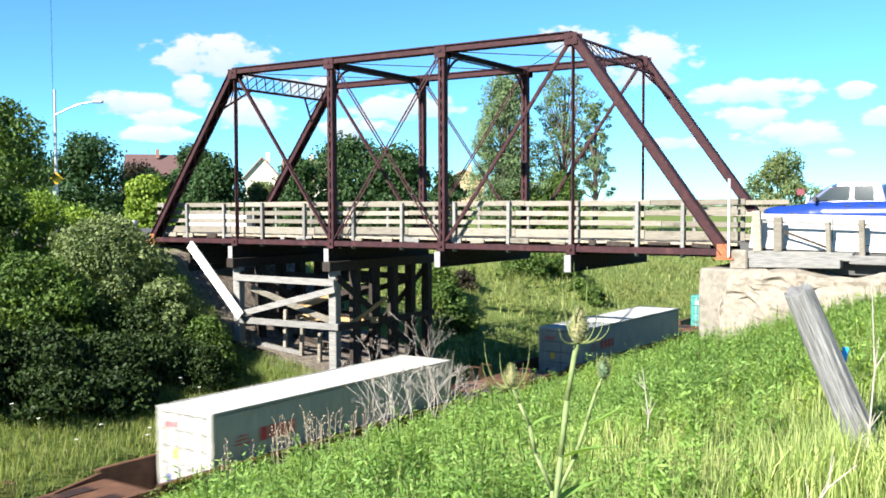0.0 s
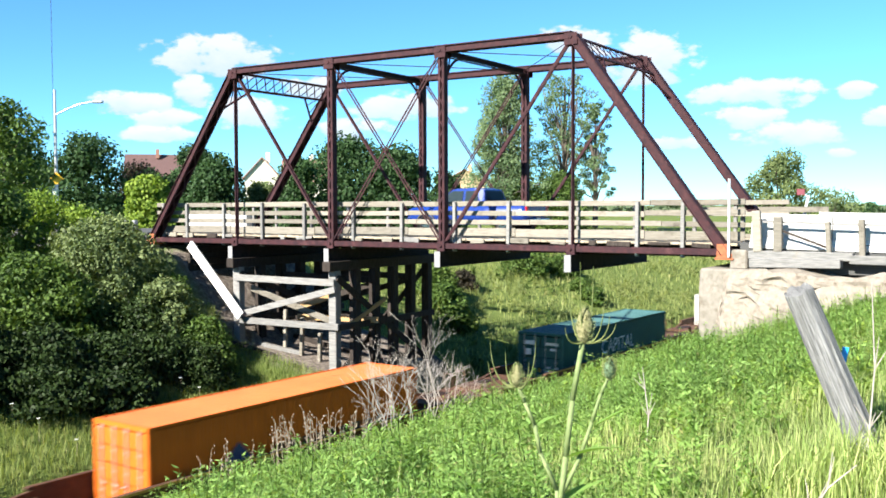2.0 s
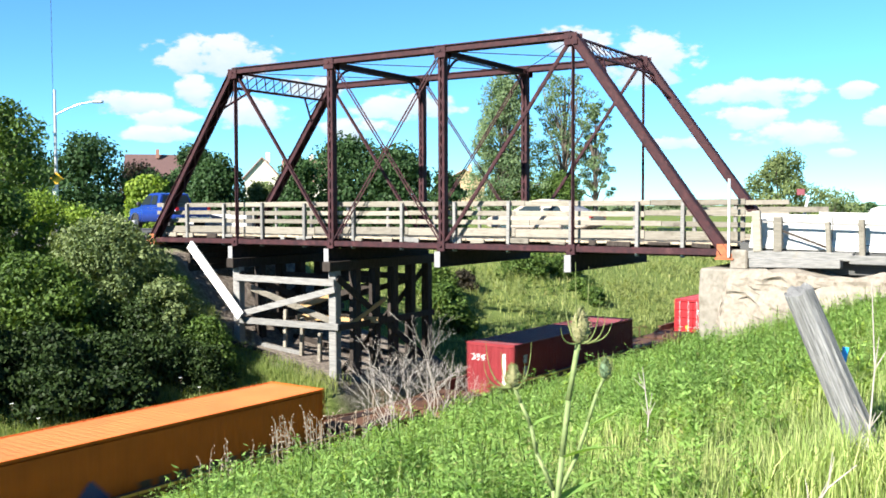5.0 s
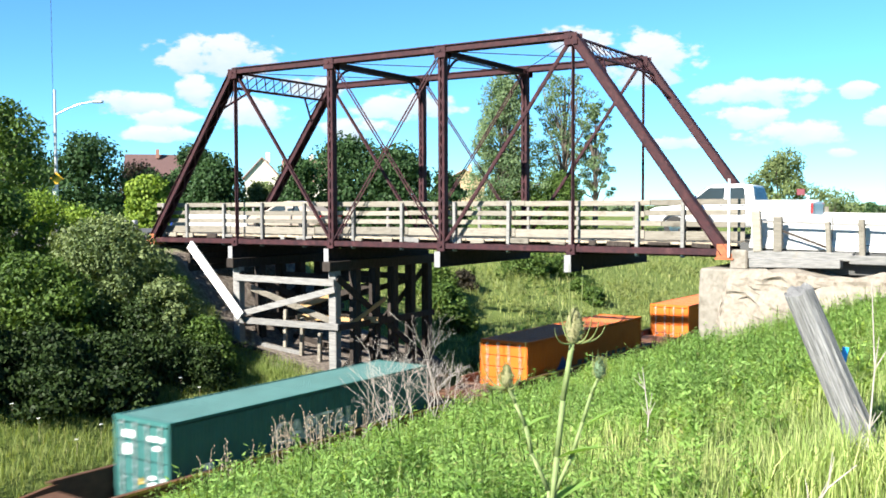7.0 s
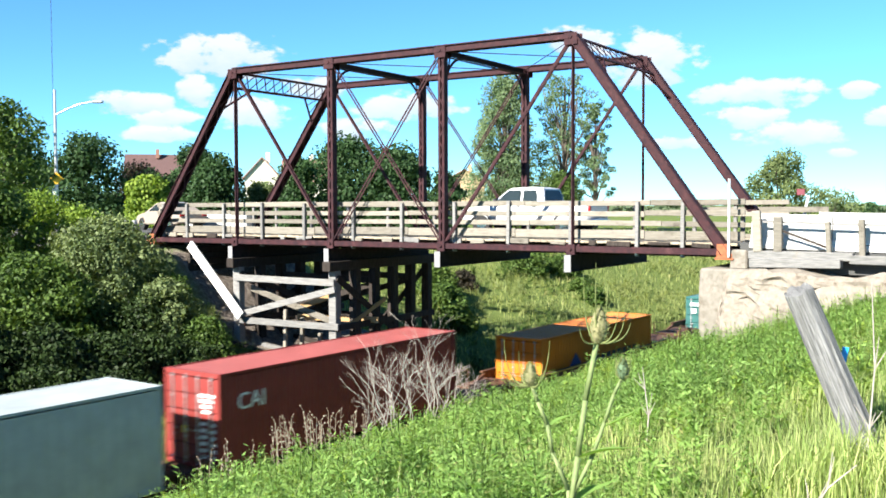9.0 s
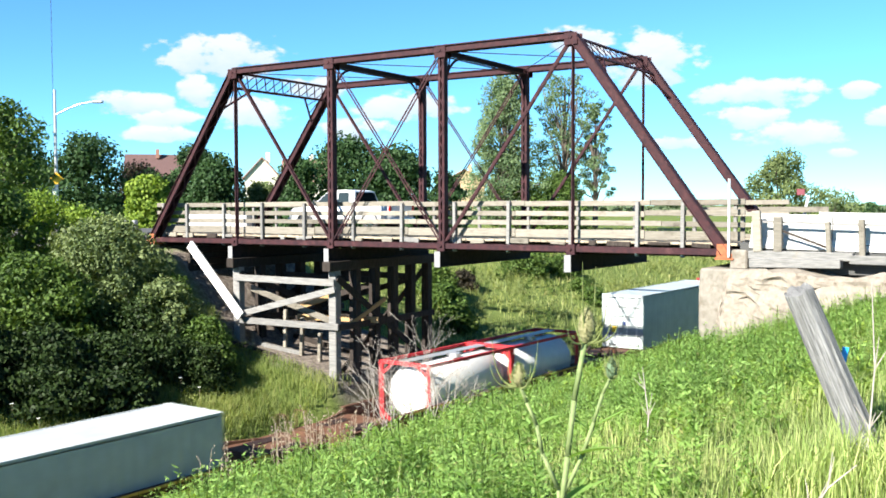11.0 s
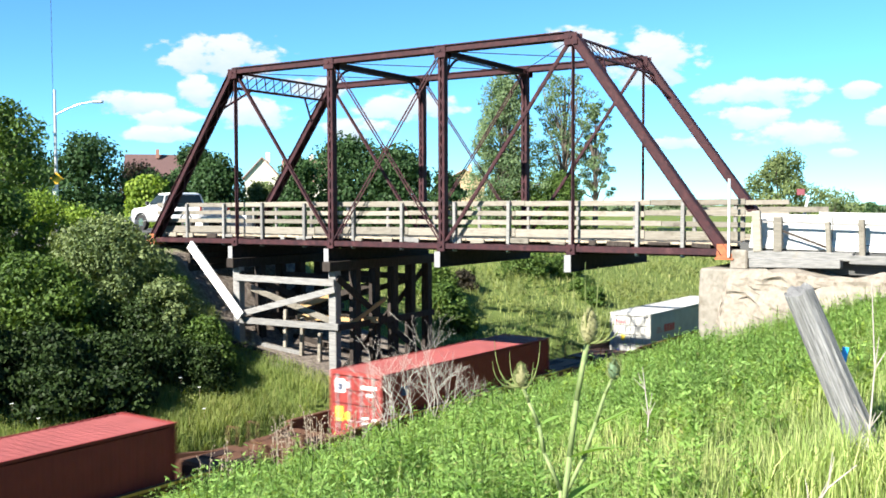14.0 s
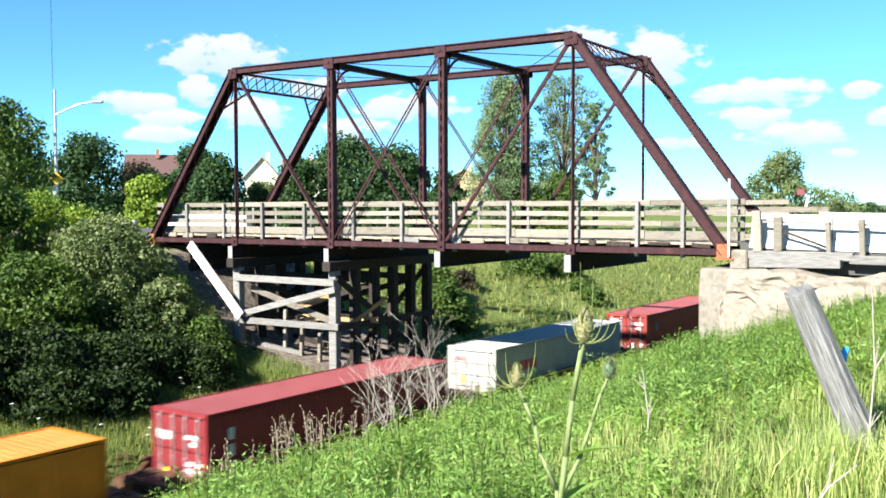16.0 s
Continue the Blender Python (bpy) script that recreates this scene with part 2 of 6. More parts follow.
def build_track():
    tr = thing("railway_track", "steel rails on timber sleepers in ballast", "railway track", track_pose(0), kind="structure")
    bm = bmn()
    for y in (-0.76, 0.76):
        box(bm, (0, y, -0.02), (900, 0.07, 0.04))
        box(bm, (0, y, -0.1), (900, 0.02, 0.14))
    part("rail", bm, DARK_STEEL, tr, "worn steel rail")
    bm = bmn()
    n = 300
    for i in range(n):
        box(bm, (-45 + i * 0.55, 0, -0.24), (0.22, 2.6, 0.16))
    sl = part("sleepers", bm, DARK_WOOD, tr)
    sl["kind"] = "stuff"
    bm = bmn()
    vs = [bm.verts.new(c) for x in (-450, 450) for c in ((x, -3.1, -0.5), (x, -1.9, -0.22), (x, 1.9, -0.22), (x, 3.1, -0.5))]
    for i in range(3):
        bm.faces.new((vs[i], vs[i + 4], vs[i + 5], vs[i + 1]))
    part("ballast", bm, BALLAST, tr)


build_track()

# ================= the truss bridge =================
bridge = thing("truss_bridge", "rusty red-oxide steel through-truss road bridge with timber deck", "bridge")


def channel_column(p, q, wide=0.25, deep=0.26):
    """Two channels joined by lacing bars."""
    bm = bmn()
    p, q = Vector(p), Vector(q)
    for sx in (-1, 1):
        o = Vector((sx * wide / 2, 0, 0))
        beam(bm, p + o, q + o, 0.03, deep, up=(0, 1, 0))
        for sy in (-1, 1):
            o2 = Vector((sx * (wide / 2 - 0.04), sy * deep / 2, 0))
            beam(bm, p + o2, q + o2, 0.1, 0.02, up=(0, 1, 0))
    n = int((q - p).length / 0.4)
    for i in range(n):
        a, b = p.lerp(q, i / n), p.lerp(q, (i + 1) / n)
        for sy in (-1, 1):
            s = 1 if i % 2 else -1
            beam(bm, a + Vector((s * wide * 0.42, sy * (deep / 2 + 0.012), 0)), b + Vector((-s * wide * 0.42, sy * (deep / 2 + 0.012), 0)), 0.05, 0.012, up=(0, 1, 0))
    return bm


def box_chord(p, q, w=0.32, h=0.27):
    """Cover plate over two side channels, open and laced below, riveted."""
    bm = bmn()
    p, q = Vector(p), Vector(q)
    x = (q - p).normalized()
    up = Vector((0, 1, 0)).cross(x) * -1
    if up.z < 0:
        up = -up
    beam(bm, p + up * h / 2, q + up * h / 2, w + 0.08, 0.025, up=up)
    for sy in (-1, 1):
        o = Vector((0, sy * w / 2, 0))
        beam(bm, p + o, q + o, 0.025, h, up=up)
        for s in (-1, 1):
            o2 = Vector((0, sy * (w / 2 + 0.04), 0)) + up * (s * (h / 2 - 0.02))
            beam(bm, p + o2, q + o2, 0.08, 0.022, up=up)
    n = int((q - p).length / 0.6)
    for i in range(n):
        a, b = p.lerp(q, i / n), p.lerp(q, (i + 1) / n)
        s = 1 if i % 2 else -1
        beam(bm, a - up * h / 2 + Vector((0, s * w / 2, 0)), b - up * h / 2 + Vector((0, -s * w / 2, 0)), 0.06, 0.015, up=up)
    return bm


def eyebars(p, q, gap=0.16, w=0.03, h=0.1, n=2):
    bm = bmn()
    for i in range(n):
        o = Vector((0, (i - (n - 1) / 2) * gap, 0))
        beam(bm, Vector(p) + o, Vector(q) + o, w, h)
    return bm


for Y in (0.0, TW):
    L = [Vector((P * i, Y, 0)) for i in range(6)]
    U = [None] + [Vector((P * i, Y, TH)) for i in range(1, 5)]
    for i in range(1, 4):
        part("top_chord", box_chord(U[i] + Vector((-0.002, 0, 0)), U[i + 1]), RUST, bridge)
    for a, b in ((L[0], U[1]), (L[5], U[4])):
        part("end_post", box_chord(a, b, 0.32, 0.3), RUST, bridge)
    for i in (2, 3):
        part("vertical_post", channel_column(L[i] + Vector((0, 0, -0.1)), U[i] - Vector((0, 0, 0.1))), RUST, bridge)
    for i in (1, 4):
        part("hanger", eyebars(L[i] - Vector((0, 0, 0.2)), U[i], 0.12, 0.04, 0.08), RUST, bridge)
        part("hanger_lacing", eyebars(L[i], U[i], 0.0, 0.1, 0.012, 1), RUST, bridge)
    for a, b in ((U[1], L[2]), (U[4], L[3])):
        part("diagonal", eyebars(a, b, 0.14, 0.028, 0.085), RUST, bridge)
    for a, b in ((U[2], L[3]), (U[3], L[2])):
        part("counter_rod", eyebars(a, b, 0.2, 0.03, 0.05), RUST, bridge)
    for i in range(5):
        bm = eyebars(L[i], L[i + 1], 0.24, 0.04, 0.2)
        for k in range(9):
            box(bm, L[i] + Vector((0.3 + k * 0.6, 0, 0.1)), (0.1, 0.3, 0.02))
        part("bottom_chord", bm, RUST, bridge)
    for i in range(1, 5):      # gusset plates and pins
        bm = bmn()
        for sy in (-1, 1):
            box(bm, U[i] + Vector((0, sy * 0.215, -0.12)), (0.5, 0.02, 0.42), None, 0.008)
        tube(bm, U[i] + Vector((0, -0.26, -0.05)), U[i] + Vector((0, 0.26, -0.05)), 0.06, None, 10)
        part("gusset", bm, RUST, bridge)
        bm = bmn()
        for sy in (-1, 1):
            box(bm, L[i] + Vector((0, sy * 0.2, -0.02)), (0.34, 0.02, 0.36), None, 0.008)
        tube(bm, L[i] + Vector((0, -0.27, 0)), L[i] + Vector((0, 0.27, 0)), 0.055, None, 10)
        part("pin_joint", bm, RUST, bridge)
    for i, d in ((0, 1), (5, -1)):
        bm = bmn()
        box(bm, L[i] + Vector((0, 0, -0.2)), (0.6, 0.5, 0.06))
        box(bm, L[i] + Vector((0, 0, -0.1)), (0.5, 0.42, 0.14))
        box(bm, L[i] + Vector((d * 0.06, -0.215, 0.1)), (0.36, 0.03, 0.34))
        part("bearing_shoe", bm, RUST_BRIGHT, bridge, "bright rust bearing shoe")

for i in (2, 3):        # cross struts with curved knee braces
    bm = bmn()
    a, b = Vector((P * i, 0, TH - 0.1)), Vector((P * i, TW, TH - 0.1))
    for sx in (-1, 1):
        beam(bm, a + Vector((sx * 0.12, 0, 0.06)), b + Vector((sx * 0.12, 0, 0.06)), 0.1, 0.03)
        beam(bm, a + Vector((sx * 0.12, 0, -0.12)), b + Vector((sx * 0.12, 0, -0.12)), 0.1, 0.03)
    beam(bm, a, b, 0.03, 0.22)
    part("top_strut", bm, DARK_STEEL, bridge)
    for y0, d in ((0, 1), (TW, -1)):
        bm = bmn()
        pts = [Vector((P * i, y0 + d * (0.15 + 1.25 * (1 - math.cos(t))), TH - 1.55 + 1.35 * math.sin(t))) for t in np.linspace(0, math.pi / 2, 9)]
        for p1, p2 in zip(pts, pts[1:]):
            beam(bm, p1, p2, 0.09, 0.05, up=(1, 0, 0))
        beam(bm, pts[3], Vector((P * i, y0 + d * 0.5, TH - 0.25)), 0.05, 0.04, up=(1, 0, 0))
        part("knee_brace", bm, RUST, bridge)

for i, d in ((1, -1), (4, 1)):      # portal lattice in the plane of the end posts
    down = Vector((d * P, 0, -TH)).normalized()
    a, b = Vector((P * i, 0.15, TH)) + down * 0.05, Vector((P * i, TW - 0.15, TH)) + down * 0.05
    bm = bmn()
    nn = down.cross(Vector((0, 1, 0)))
    for o in (0.0, 0.75):
        beam(bm, a + down * o, b + down * o, 0.1, 0.06, up=nn)
    for sgn in (0, 1):
        for k in range(11):
            t0, t1 = k / 11, (k + 1) / 11
            p1, p2 = a.lerp(b, t0), a.lerp(b, t1)
            beam(bm, p1 + down * (0.75 * sgn), p2 + down * (0.75 * (1 - sgn)), 0.045, 0.02, up=nn)
    for e, s in ((a, 1), (b, -1)):
        beam(bm, e + down * 2.0, e + down * 0.75 + Vector((0, s * 1.35, 0)), 0.08, 0.06, up=nn)
        for f in (0.35, 0.68):
            beam(bm, e + down * (2.0 - 1.25 * f) + Vector((0, s * 1.35 * f, 0)), e + down * 0.75 + Vector((0, s * 1.35 * f * 0.45, 0)), 0.04, 0.02, up=nn)
    part("portal_lattice", bm, RUST, bridge)

for i in range(1, 4):       # sway rods between the top chords
    for y0, y1 in ((0.1, TW - 0.1), (TW - 0.1, 0.1)):
        part("sway_rod", tube(bmn(), (P * i, y0, TH - 0.05), (P * (i + 1), y1, TH - 0.05), 0.018, None, 6), DARK_STEEL, bridge)

for i in range(1, 5):       # floor beams with whitish cut ends
    bm = bmn()
    x = P * i
    beam(bm, (x, -0.45, -0.5), (x, TW + 0.45, -0.5), 0.03, 0.56)
    for z in (-0.22, -0.78):
        box(bm, (x, TW / 2, z), (0.26, TW + 0.9, 0.03))
    part("floor_beam", bm, DARK_STEEL, bridge)
    bm = bmn()
    box(bm, (x + 0.02, -0.47, -0.5), (0.26, 0.03, 0.6), None, 0.01)
    part("end_plate", bm, END_PLATE, bridge, "whitish plate on a floor beam end")
for k in range(6):
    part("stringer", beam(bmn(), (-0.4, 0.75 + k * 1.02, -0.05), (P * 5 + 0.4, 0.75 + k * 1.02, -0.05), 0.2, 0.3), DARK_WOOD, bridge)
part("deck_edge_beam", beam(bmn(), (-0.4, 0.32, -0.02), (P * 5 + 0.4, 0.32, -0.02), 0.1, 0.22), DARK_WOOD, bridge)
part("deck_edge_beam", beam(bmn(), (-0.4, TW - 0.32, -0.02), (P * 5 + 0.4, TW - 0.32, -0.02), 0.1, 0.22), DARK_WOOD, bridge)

DECK_Z = 0.3


def build_railing(y, out, boards):
    """Timber railing: four boards on outer posts."""
    rl = thing("timber_railing", "weathered bleached timber board railing along the bridge deck", "railing", group="bridge railings")
    posts = [0.35, 1.92, 4.28, 6.6, 9.01, 11.63, 14.05, 16.52, 18.86, 21.38, 23.86, 25.46]
    for x in posts:
        bm = bmn()
        h = 1.78 + random.uniform(-0.03, 0.05)
        box(bm, (0, 0, h / 2 - 0.18), (0.13, 0.13, h + 0.1), pose(0, 0, 0, 0, random.uniform(-0.8, 0.8), 0), 0.012)
        o = part("post", bm, OLD_WOOD, rl)
        o.location = (x, y, 0)
        bm = bmn()
        tube(bm, (x, y + out * 0.08, -0.14), (x, y + out * 0.13, -0.14), 0.045, None, 8)
        part("bolt_end", bm, GALV, rl)
    for z, h in boards:
        x = -0.2
        while x < 27.2:
            ln = min(random.choice((4.8, 4.9, 5.0)), 27.5 - x)
            bm = bmn()
            dz = random.uniform(-0.02, 0.02)
            beam(bm, (x, y - out * 0.11, z + dz), (x + ln - 0.015, y - out * 0.11, z + dz + random.uniform(-0.03, 0.03)), 0.06, h, 0.01)
            part("rail_board", bm, RAIL_WOOD, rl)
            x += ln
    for i in range(19):
        x = 0.5 + i * 1.43 + random.uniform(-0.5, 0.5)
        part("spacer_block", box(bmn(), (x, y - out * 0.06, random.uniform(0.16, 0.24)), (random.uniform(0.15, 0.9), 0.12, random.uniform(0.1, 0.2)), pose(0, 0, 0, 0, random.uniform(-4, 4), 0), 0.01), random.choice((OLD_WOOD, RAIL_WOOD, DARK_WOOD)), rl)


build_railing(0.3, -1, ((1.6, 0.19), (1.24, 0.18), (0.9, 0.18), (0.5, 0.3)))
build_railing(TW - 0.3, 1, ((1.6, 0.18), (1.19, 0.17), (0.77, 0.17), (0.3, 0.28)))


def build_trestle():
    tb = thing("timber_trestle", "weathered timber trestle of two bents under the bridge", "trestle")
    for bx, base in ((5.55, -4.7), (10.95, -6.7)):
        for k in range(6):
            y = -0.1 + k * 1.36
            # only the front post is grey; darker inner timbers paint the under-deck shade
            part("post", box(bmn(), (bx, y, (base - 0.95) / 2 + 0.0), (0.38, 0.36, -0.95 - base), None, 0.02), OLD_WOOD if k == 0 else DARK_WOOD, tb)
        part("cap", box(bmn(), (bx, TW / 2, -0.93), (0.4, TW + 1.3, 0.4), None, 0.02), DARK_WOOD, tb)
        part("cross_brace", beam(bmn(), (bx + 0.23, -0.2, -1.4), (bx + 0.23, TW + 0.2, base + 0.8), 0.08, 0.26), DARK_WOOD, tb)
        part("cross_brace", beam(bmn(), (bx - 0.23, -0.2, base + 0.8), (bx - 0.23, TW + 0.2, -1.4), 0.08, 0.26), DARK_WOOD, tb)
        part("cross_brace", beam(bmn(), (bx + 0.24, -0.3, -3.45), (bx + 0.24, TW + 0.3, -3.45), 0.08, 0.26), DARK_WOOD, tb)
    part("girt", beam(bmn(), (5.6, -0.36, -1.57), (11.15, -0.36, -1.6), 0.12, 0.28, 0.012), OLD_WOOD, tb)
    part("girt", beam(bmn(), (5.55, -0.36, -3.42), (11.35, -0.36, -3.4), 0.12, 0.27, 0.012), OLD_WOOD, tb)
    part("diagonal_brace", beam(bmn(), (5.75, -0.46, -3.2), (11.25, -0.46, -1.86), 0.08, 0.26, 0.012), OLD_WOOD, tb)
    part("diagonal_brace", beam(bmn(), (5.9, 0.3, -2.05), (10.9, 0.3, -3.4), 0.08, 0.27, 0.012), RAIL_WOOD, tb)
    part("girt", beam(bmn(), (7.1, 2.0, -3.44), (11.6, 2.0, -3.32), 0.1, 0.26, 0.012), NEW_WOOD, tb)
    part("diagonal_brace", beam(bmn(), (7.7, 1.2, -2.96), (9.9, 1.2, -2.27), 0.08, 0.22, 0.012), NEW_WOOD, tb)
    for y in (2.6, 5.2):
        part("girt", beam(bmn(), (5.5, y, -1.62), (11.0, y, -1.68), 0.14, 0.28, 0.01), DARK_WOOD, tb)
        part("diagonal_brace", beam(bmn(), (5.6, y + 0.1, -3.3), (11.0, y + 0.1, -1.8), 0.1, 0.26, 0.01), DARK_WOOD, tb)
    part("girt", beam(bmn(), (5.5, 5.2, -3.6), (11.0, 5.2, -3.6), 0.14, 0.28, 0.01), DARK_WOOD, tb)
    for x, z0, z1 in ((7.35, -4.9, -3.0), (8.3, -5.2, -3.3), (9.3, -5.2, -3.9)):
        part("stub_post", box(bmn(), (x, 0.9, (z0 + z1) / 2), (0.16, 0.16, z1 - z0), pose(0, 0, 0, 0, random.uniform(-3, 3), 0), 0.015), RAIL_WOOD, tb)
    part("loose_brace", beam(bmn(), (11.1, 0.6, -3.45), (11.25, 3.0, -2.5), 0.08, 0.18, 0.01), NEW_WOOD, tb)
    # timbers lying on the gravel slope
    for x0, y0, x1, y1, mat in ((5.7, -0.7, 7.7, -0.2, DARK_WOOD), (6.2, 0.5, 8.2, 1.0, OLD_WOOD), (6.0, 3.0, 9.5, 3.4, DARK_WOOD), (8.6, 4.6, 10.8, 5.6, DARK_WOOD)):
        part("fallen_timber", beam(bmn(), (x0, y0, ground_z(x0, y0) + 0.06), (x1, y1, ground_z(x1, y1) + 0.06), 0.2, 0.18, 0.015), mat, tb)
    for x, z0, z1 in ((3.6, -3.1, -2.55), (4.3, -3.7, -3.1), (5.0, -4.2, -3.6)):
        part("slope_board", box(bmn(), (x, 2.6, (z0 + z1) / 2), (0.12, 6.0, z1 - z0), None, 0.015), OLD_WOOD, tb)
    bm = bmn()
    beam(bm, (3.2, -0.75, -0.15), (6.28, -0.75, -3.2), 0.1, 0.42, 0.01)
    tagged(part("fallen_plank", bm, plain("whitewashed_board", (0.74, 0.73, 0.7), 0.7)), "whitewashed board leaning from deck to trestle", "board")


build_trestle()


def build_abutments():
    ab = thing("abutment", "cracked pale concrete abutment with crumbling rubble wing", "abutment", kind="structure")
    bm = bmn()
    box(bm, (27.72, 3.3, -4.2), (2.76, 7.8, 7.4), None, 0.06)
    bmesh.ops.subdivide_edges(bm, edges=bm.edges[:], cuts=8, use_grid_fill=True)
    for v in bm.verts:
        n = noise.noise(v.co * 0.8) * 0.12 + noise.noise(v.co * 3) * 0.05
        v.co += Vector((0, -n if v.co.y < 0 else 0, 0)) + Vector((-n * 0.3, 0, 0))
    part("concrete_block", bm, CONCRETE, ab)
    bm = bmn()
    box(bm, (27.45, 0.1, -0.22), (0.55, 0.6, 0.62), None, 0.05)
    part("bearing_block", bm, CONCRETE, ab)
    crack = plain("dark_crack", (0.09, 0.07, 0.05), 0.95)
    for x, z, n, dx, dz in ((27.3, -1.5, 9, 0.28, 0.09), (29.6, -1.6, 7, 0.02, 0.13)):
        bm = bmn()
        for k in range(n):
            q = Vector((x + dx + random.uniform(-0.03, 0.03), 0, z + dz + random.uniform(-0.05, 0.05)))
            beam(bm, (x, -1.0, z), (q.x, -1.02, q.z), 0.36, random.uniform(0.012, 0.03))
            x, z = q.x, q.z
        part("crack", bm, crack, ab, "dark crack")
    # wing of broken concrete and rubble
    bm = bmn()
    box(bm, (30.95, 0.9, -2.65), (7.6, 4.1, 4.2), None, 0.2)
    bmesh.ops.subdivide_edges(bm, edges=bm.edges[:], cuts=26, use_grid_fill=True)
    for v in bm.verts:
        w = Vector((noise.noise(v.co * 0.5), noise.noise(v.co * 0.5 + Vector((9, 0, 0))), noise.noise(v.co * 0.5 + Vector((0, 9, 0)))))
        w2 = noise.noise(v.co * 1.7) * 0.2
        low = max(0.0, -0.9 - v.co.z)
        w3 = noise.noise(v.co * 5.0) * 0.1 + (0.12 if noise.noise(v.co * 1.1 + Vector((3, 3, 3))) > 0.12 else 0.0)
        v.co += w * 0.3 + Vector((0, w2 + w3 - (low * 0.35 if v.co.y < 1 else 0), w2 * 0.6 + w3 * 0.4))
        if v.co.x > 31:
            v.co.z -= (v.co.x - 31) * 0.06
    part("rubble_wing", bm, ROCK, ab)
    for i in range(26):
        bm = bmn()
        bmesh.ops.create_icosphere(bm, subdivisions=1, radius=random.uniform(0.12, 0.34))
        for v in bm.verts:
            v.co = Vector((v.co.x * 1.4, v.co.y, v.co.z * 0.7)) + Vector([random.uniform(-0.05, 0.05) for _ in range(3)])
        o = part("stone", bm, ROCK, ab)
        x = random.uniform(28.2, 34)
        y = random.uniform(-2.0, -0.6)
        o.location = (x, y - 0.4, ground_z(x, y - 0.4) + 0.05)
        o.rotation_euler = [random.uniform(-0.5, 0.5) for _ in range(3)]
    for z, x0, x1, y in ((-0.3, 27.9, 30.6, -0.45), (-0.05, 27.8, 30.9, -0.2), (-0.12, 30.8, 34.5, -0.3)):
        part("sill_timber", beam(bmn(), (x0, y, z), (x1, y - 0.1, z + random.uniform(-0.05, 0.05)), 0.35, 0.26, 0.02), OLD_WOOD, ab)
    lf = thing("far_abutment", "concrete bank seat at the trestle end with dark planks for the shaded void", "abutment", kind="structure")
    part("seat", box(bmn(), (-1.0, 3.3, -1.5), (2.4, 7.4, 2.4), None, 0.05), CONCRETE, lf)
    # added dark planks stand in for the shaded void below the deck end
    for k in range(7):
        part("bulkhead_plank", box(bmn(), (2.5 + random.uniform(-0.02, 0.02), 3.3, -0.42 - k * 0.29), (0.12, 6.9, 0.27), None, 0.012), DARK_WOOD, lf)


build_abutments()


def build_road():
    bm = bmn()
    box(bm, (213.7, 3.3, DECK_Z - 0.45), (372.5, 6.6, 0.9))
    tagged(part("road", bm, ASPHALT), "grey gravelly asphalt approach road", "road", kind="structure")
    bm = bmn()
    box(bm, (-200.5, 3.3, DECK_Z - 0.45), (400.1, 6.6, 0.9))
    tagged(part("road", bm, ASPHALT), "grey asphalt road leading away past the bridge", "road", kind="structure")
    bm = bmn()
    beam(bm, (-3.2, 2.6, DECK_Z - 0.87), (-22.6, 23.96, -2.36 - 0.7), 6.4, 1.4)
    tagged(part("road", bm, ASPHALT), "grey side road falling away beyond the bridge", "road", kind="structure")
    # near-side and far-side white barriers of the right approach
    for y, x0, cnt in ((0.25, 27.75, 6), (TW + 0.3, 28.4, 8), (TW + 0.3, -5.2, 2)):
        for i in range(cnt):
            x = x0 + i * 2.45
            b = thing("road_barrier", "white painted concrete road barrier by the approach", "barrier", pose(x, y, 0.16 - 0.045 * i, 0, 1.0, 0), "approach barriers")
            bm = bmn()
            prof = [(-0.3, 0), (0.3, 0), (0.3, 0.1), (0.14, 0.35), (0.09, 1.08), (-0.09, 1.08), (-0.14, 0.35), (-0.3, 0.1)]
            rows = [[bm.verts.new((xx, a, h)) for a, h in prof] for xx in (0, 2.42)]
            for k in range(8):
                bm.faces.new((rows[0][k], rows[1][k], rows[1][(k + 1) % 8], rows[0][(k + 1) % 8]))
            bm.faces.new(rows[0][::-1])
            bm.faces.new(rows[1])
            bmesh.ops.recalc_face_normals(bm, faces=bm.faces)
            part("body", bm, BARRIER, b)


build_road()
bm = bmn()
box(bm, (0, 0, 0.42), (3.2, 0.45, 0.84), None, 0.05)
o = part("concrete_block", bm, BARRIER)
o.location = (-1.0, 5.7, DECK_Z - 0.01)
tagged(o, "white painted concrete block on the bridge deck's edge", "barrier")


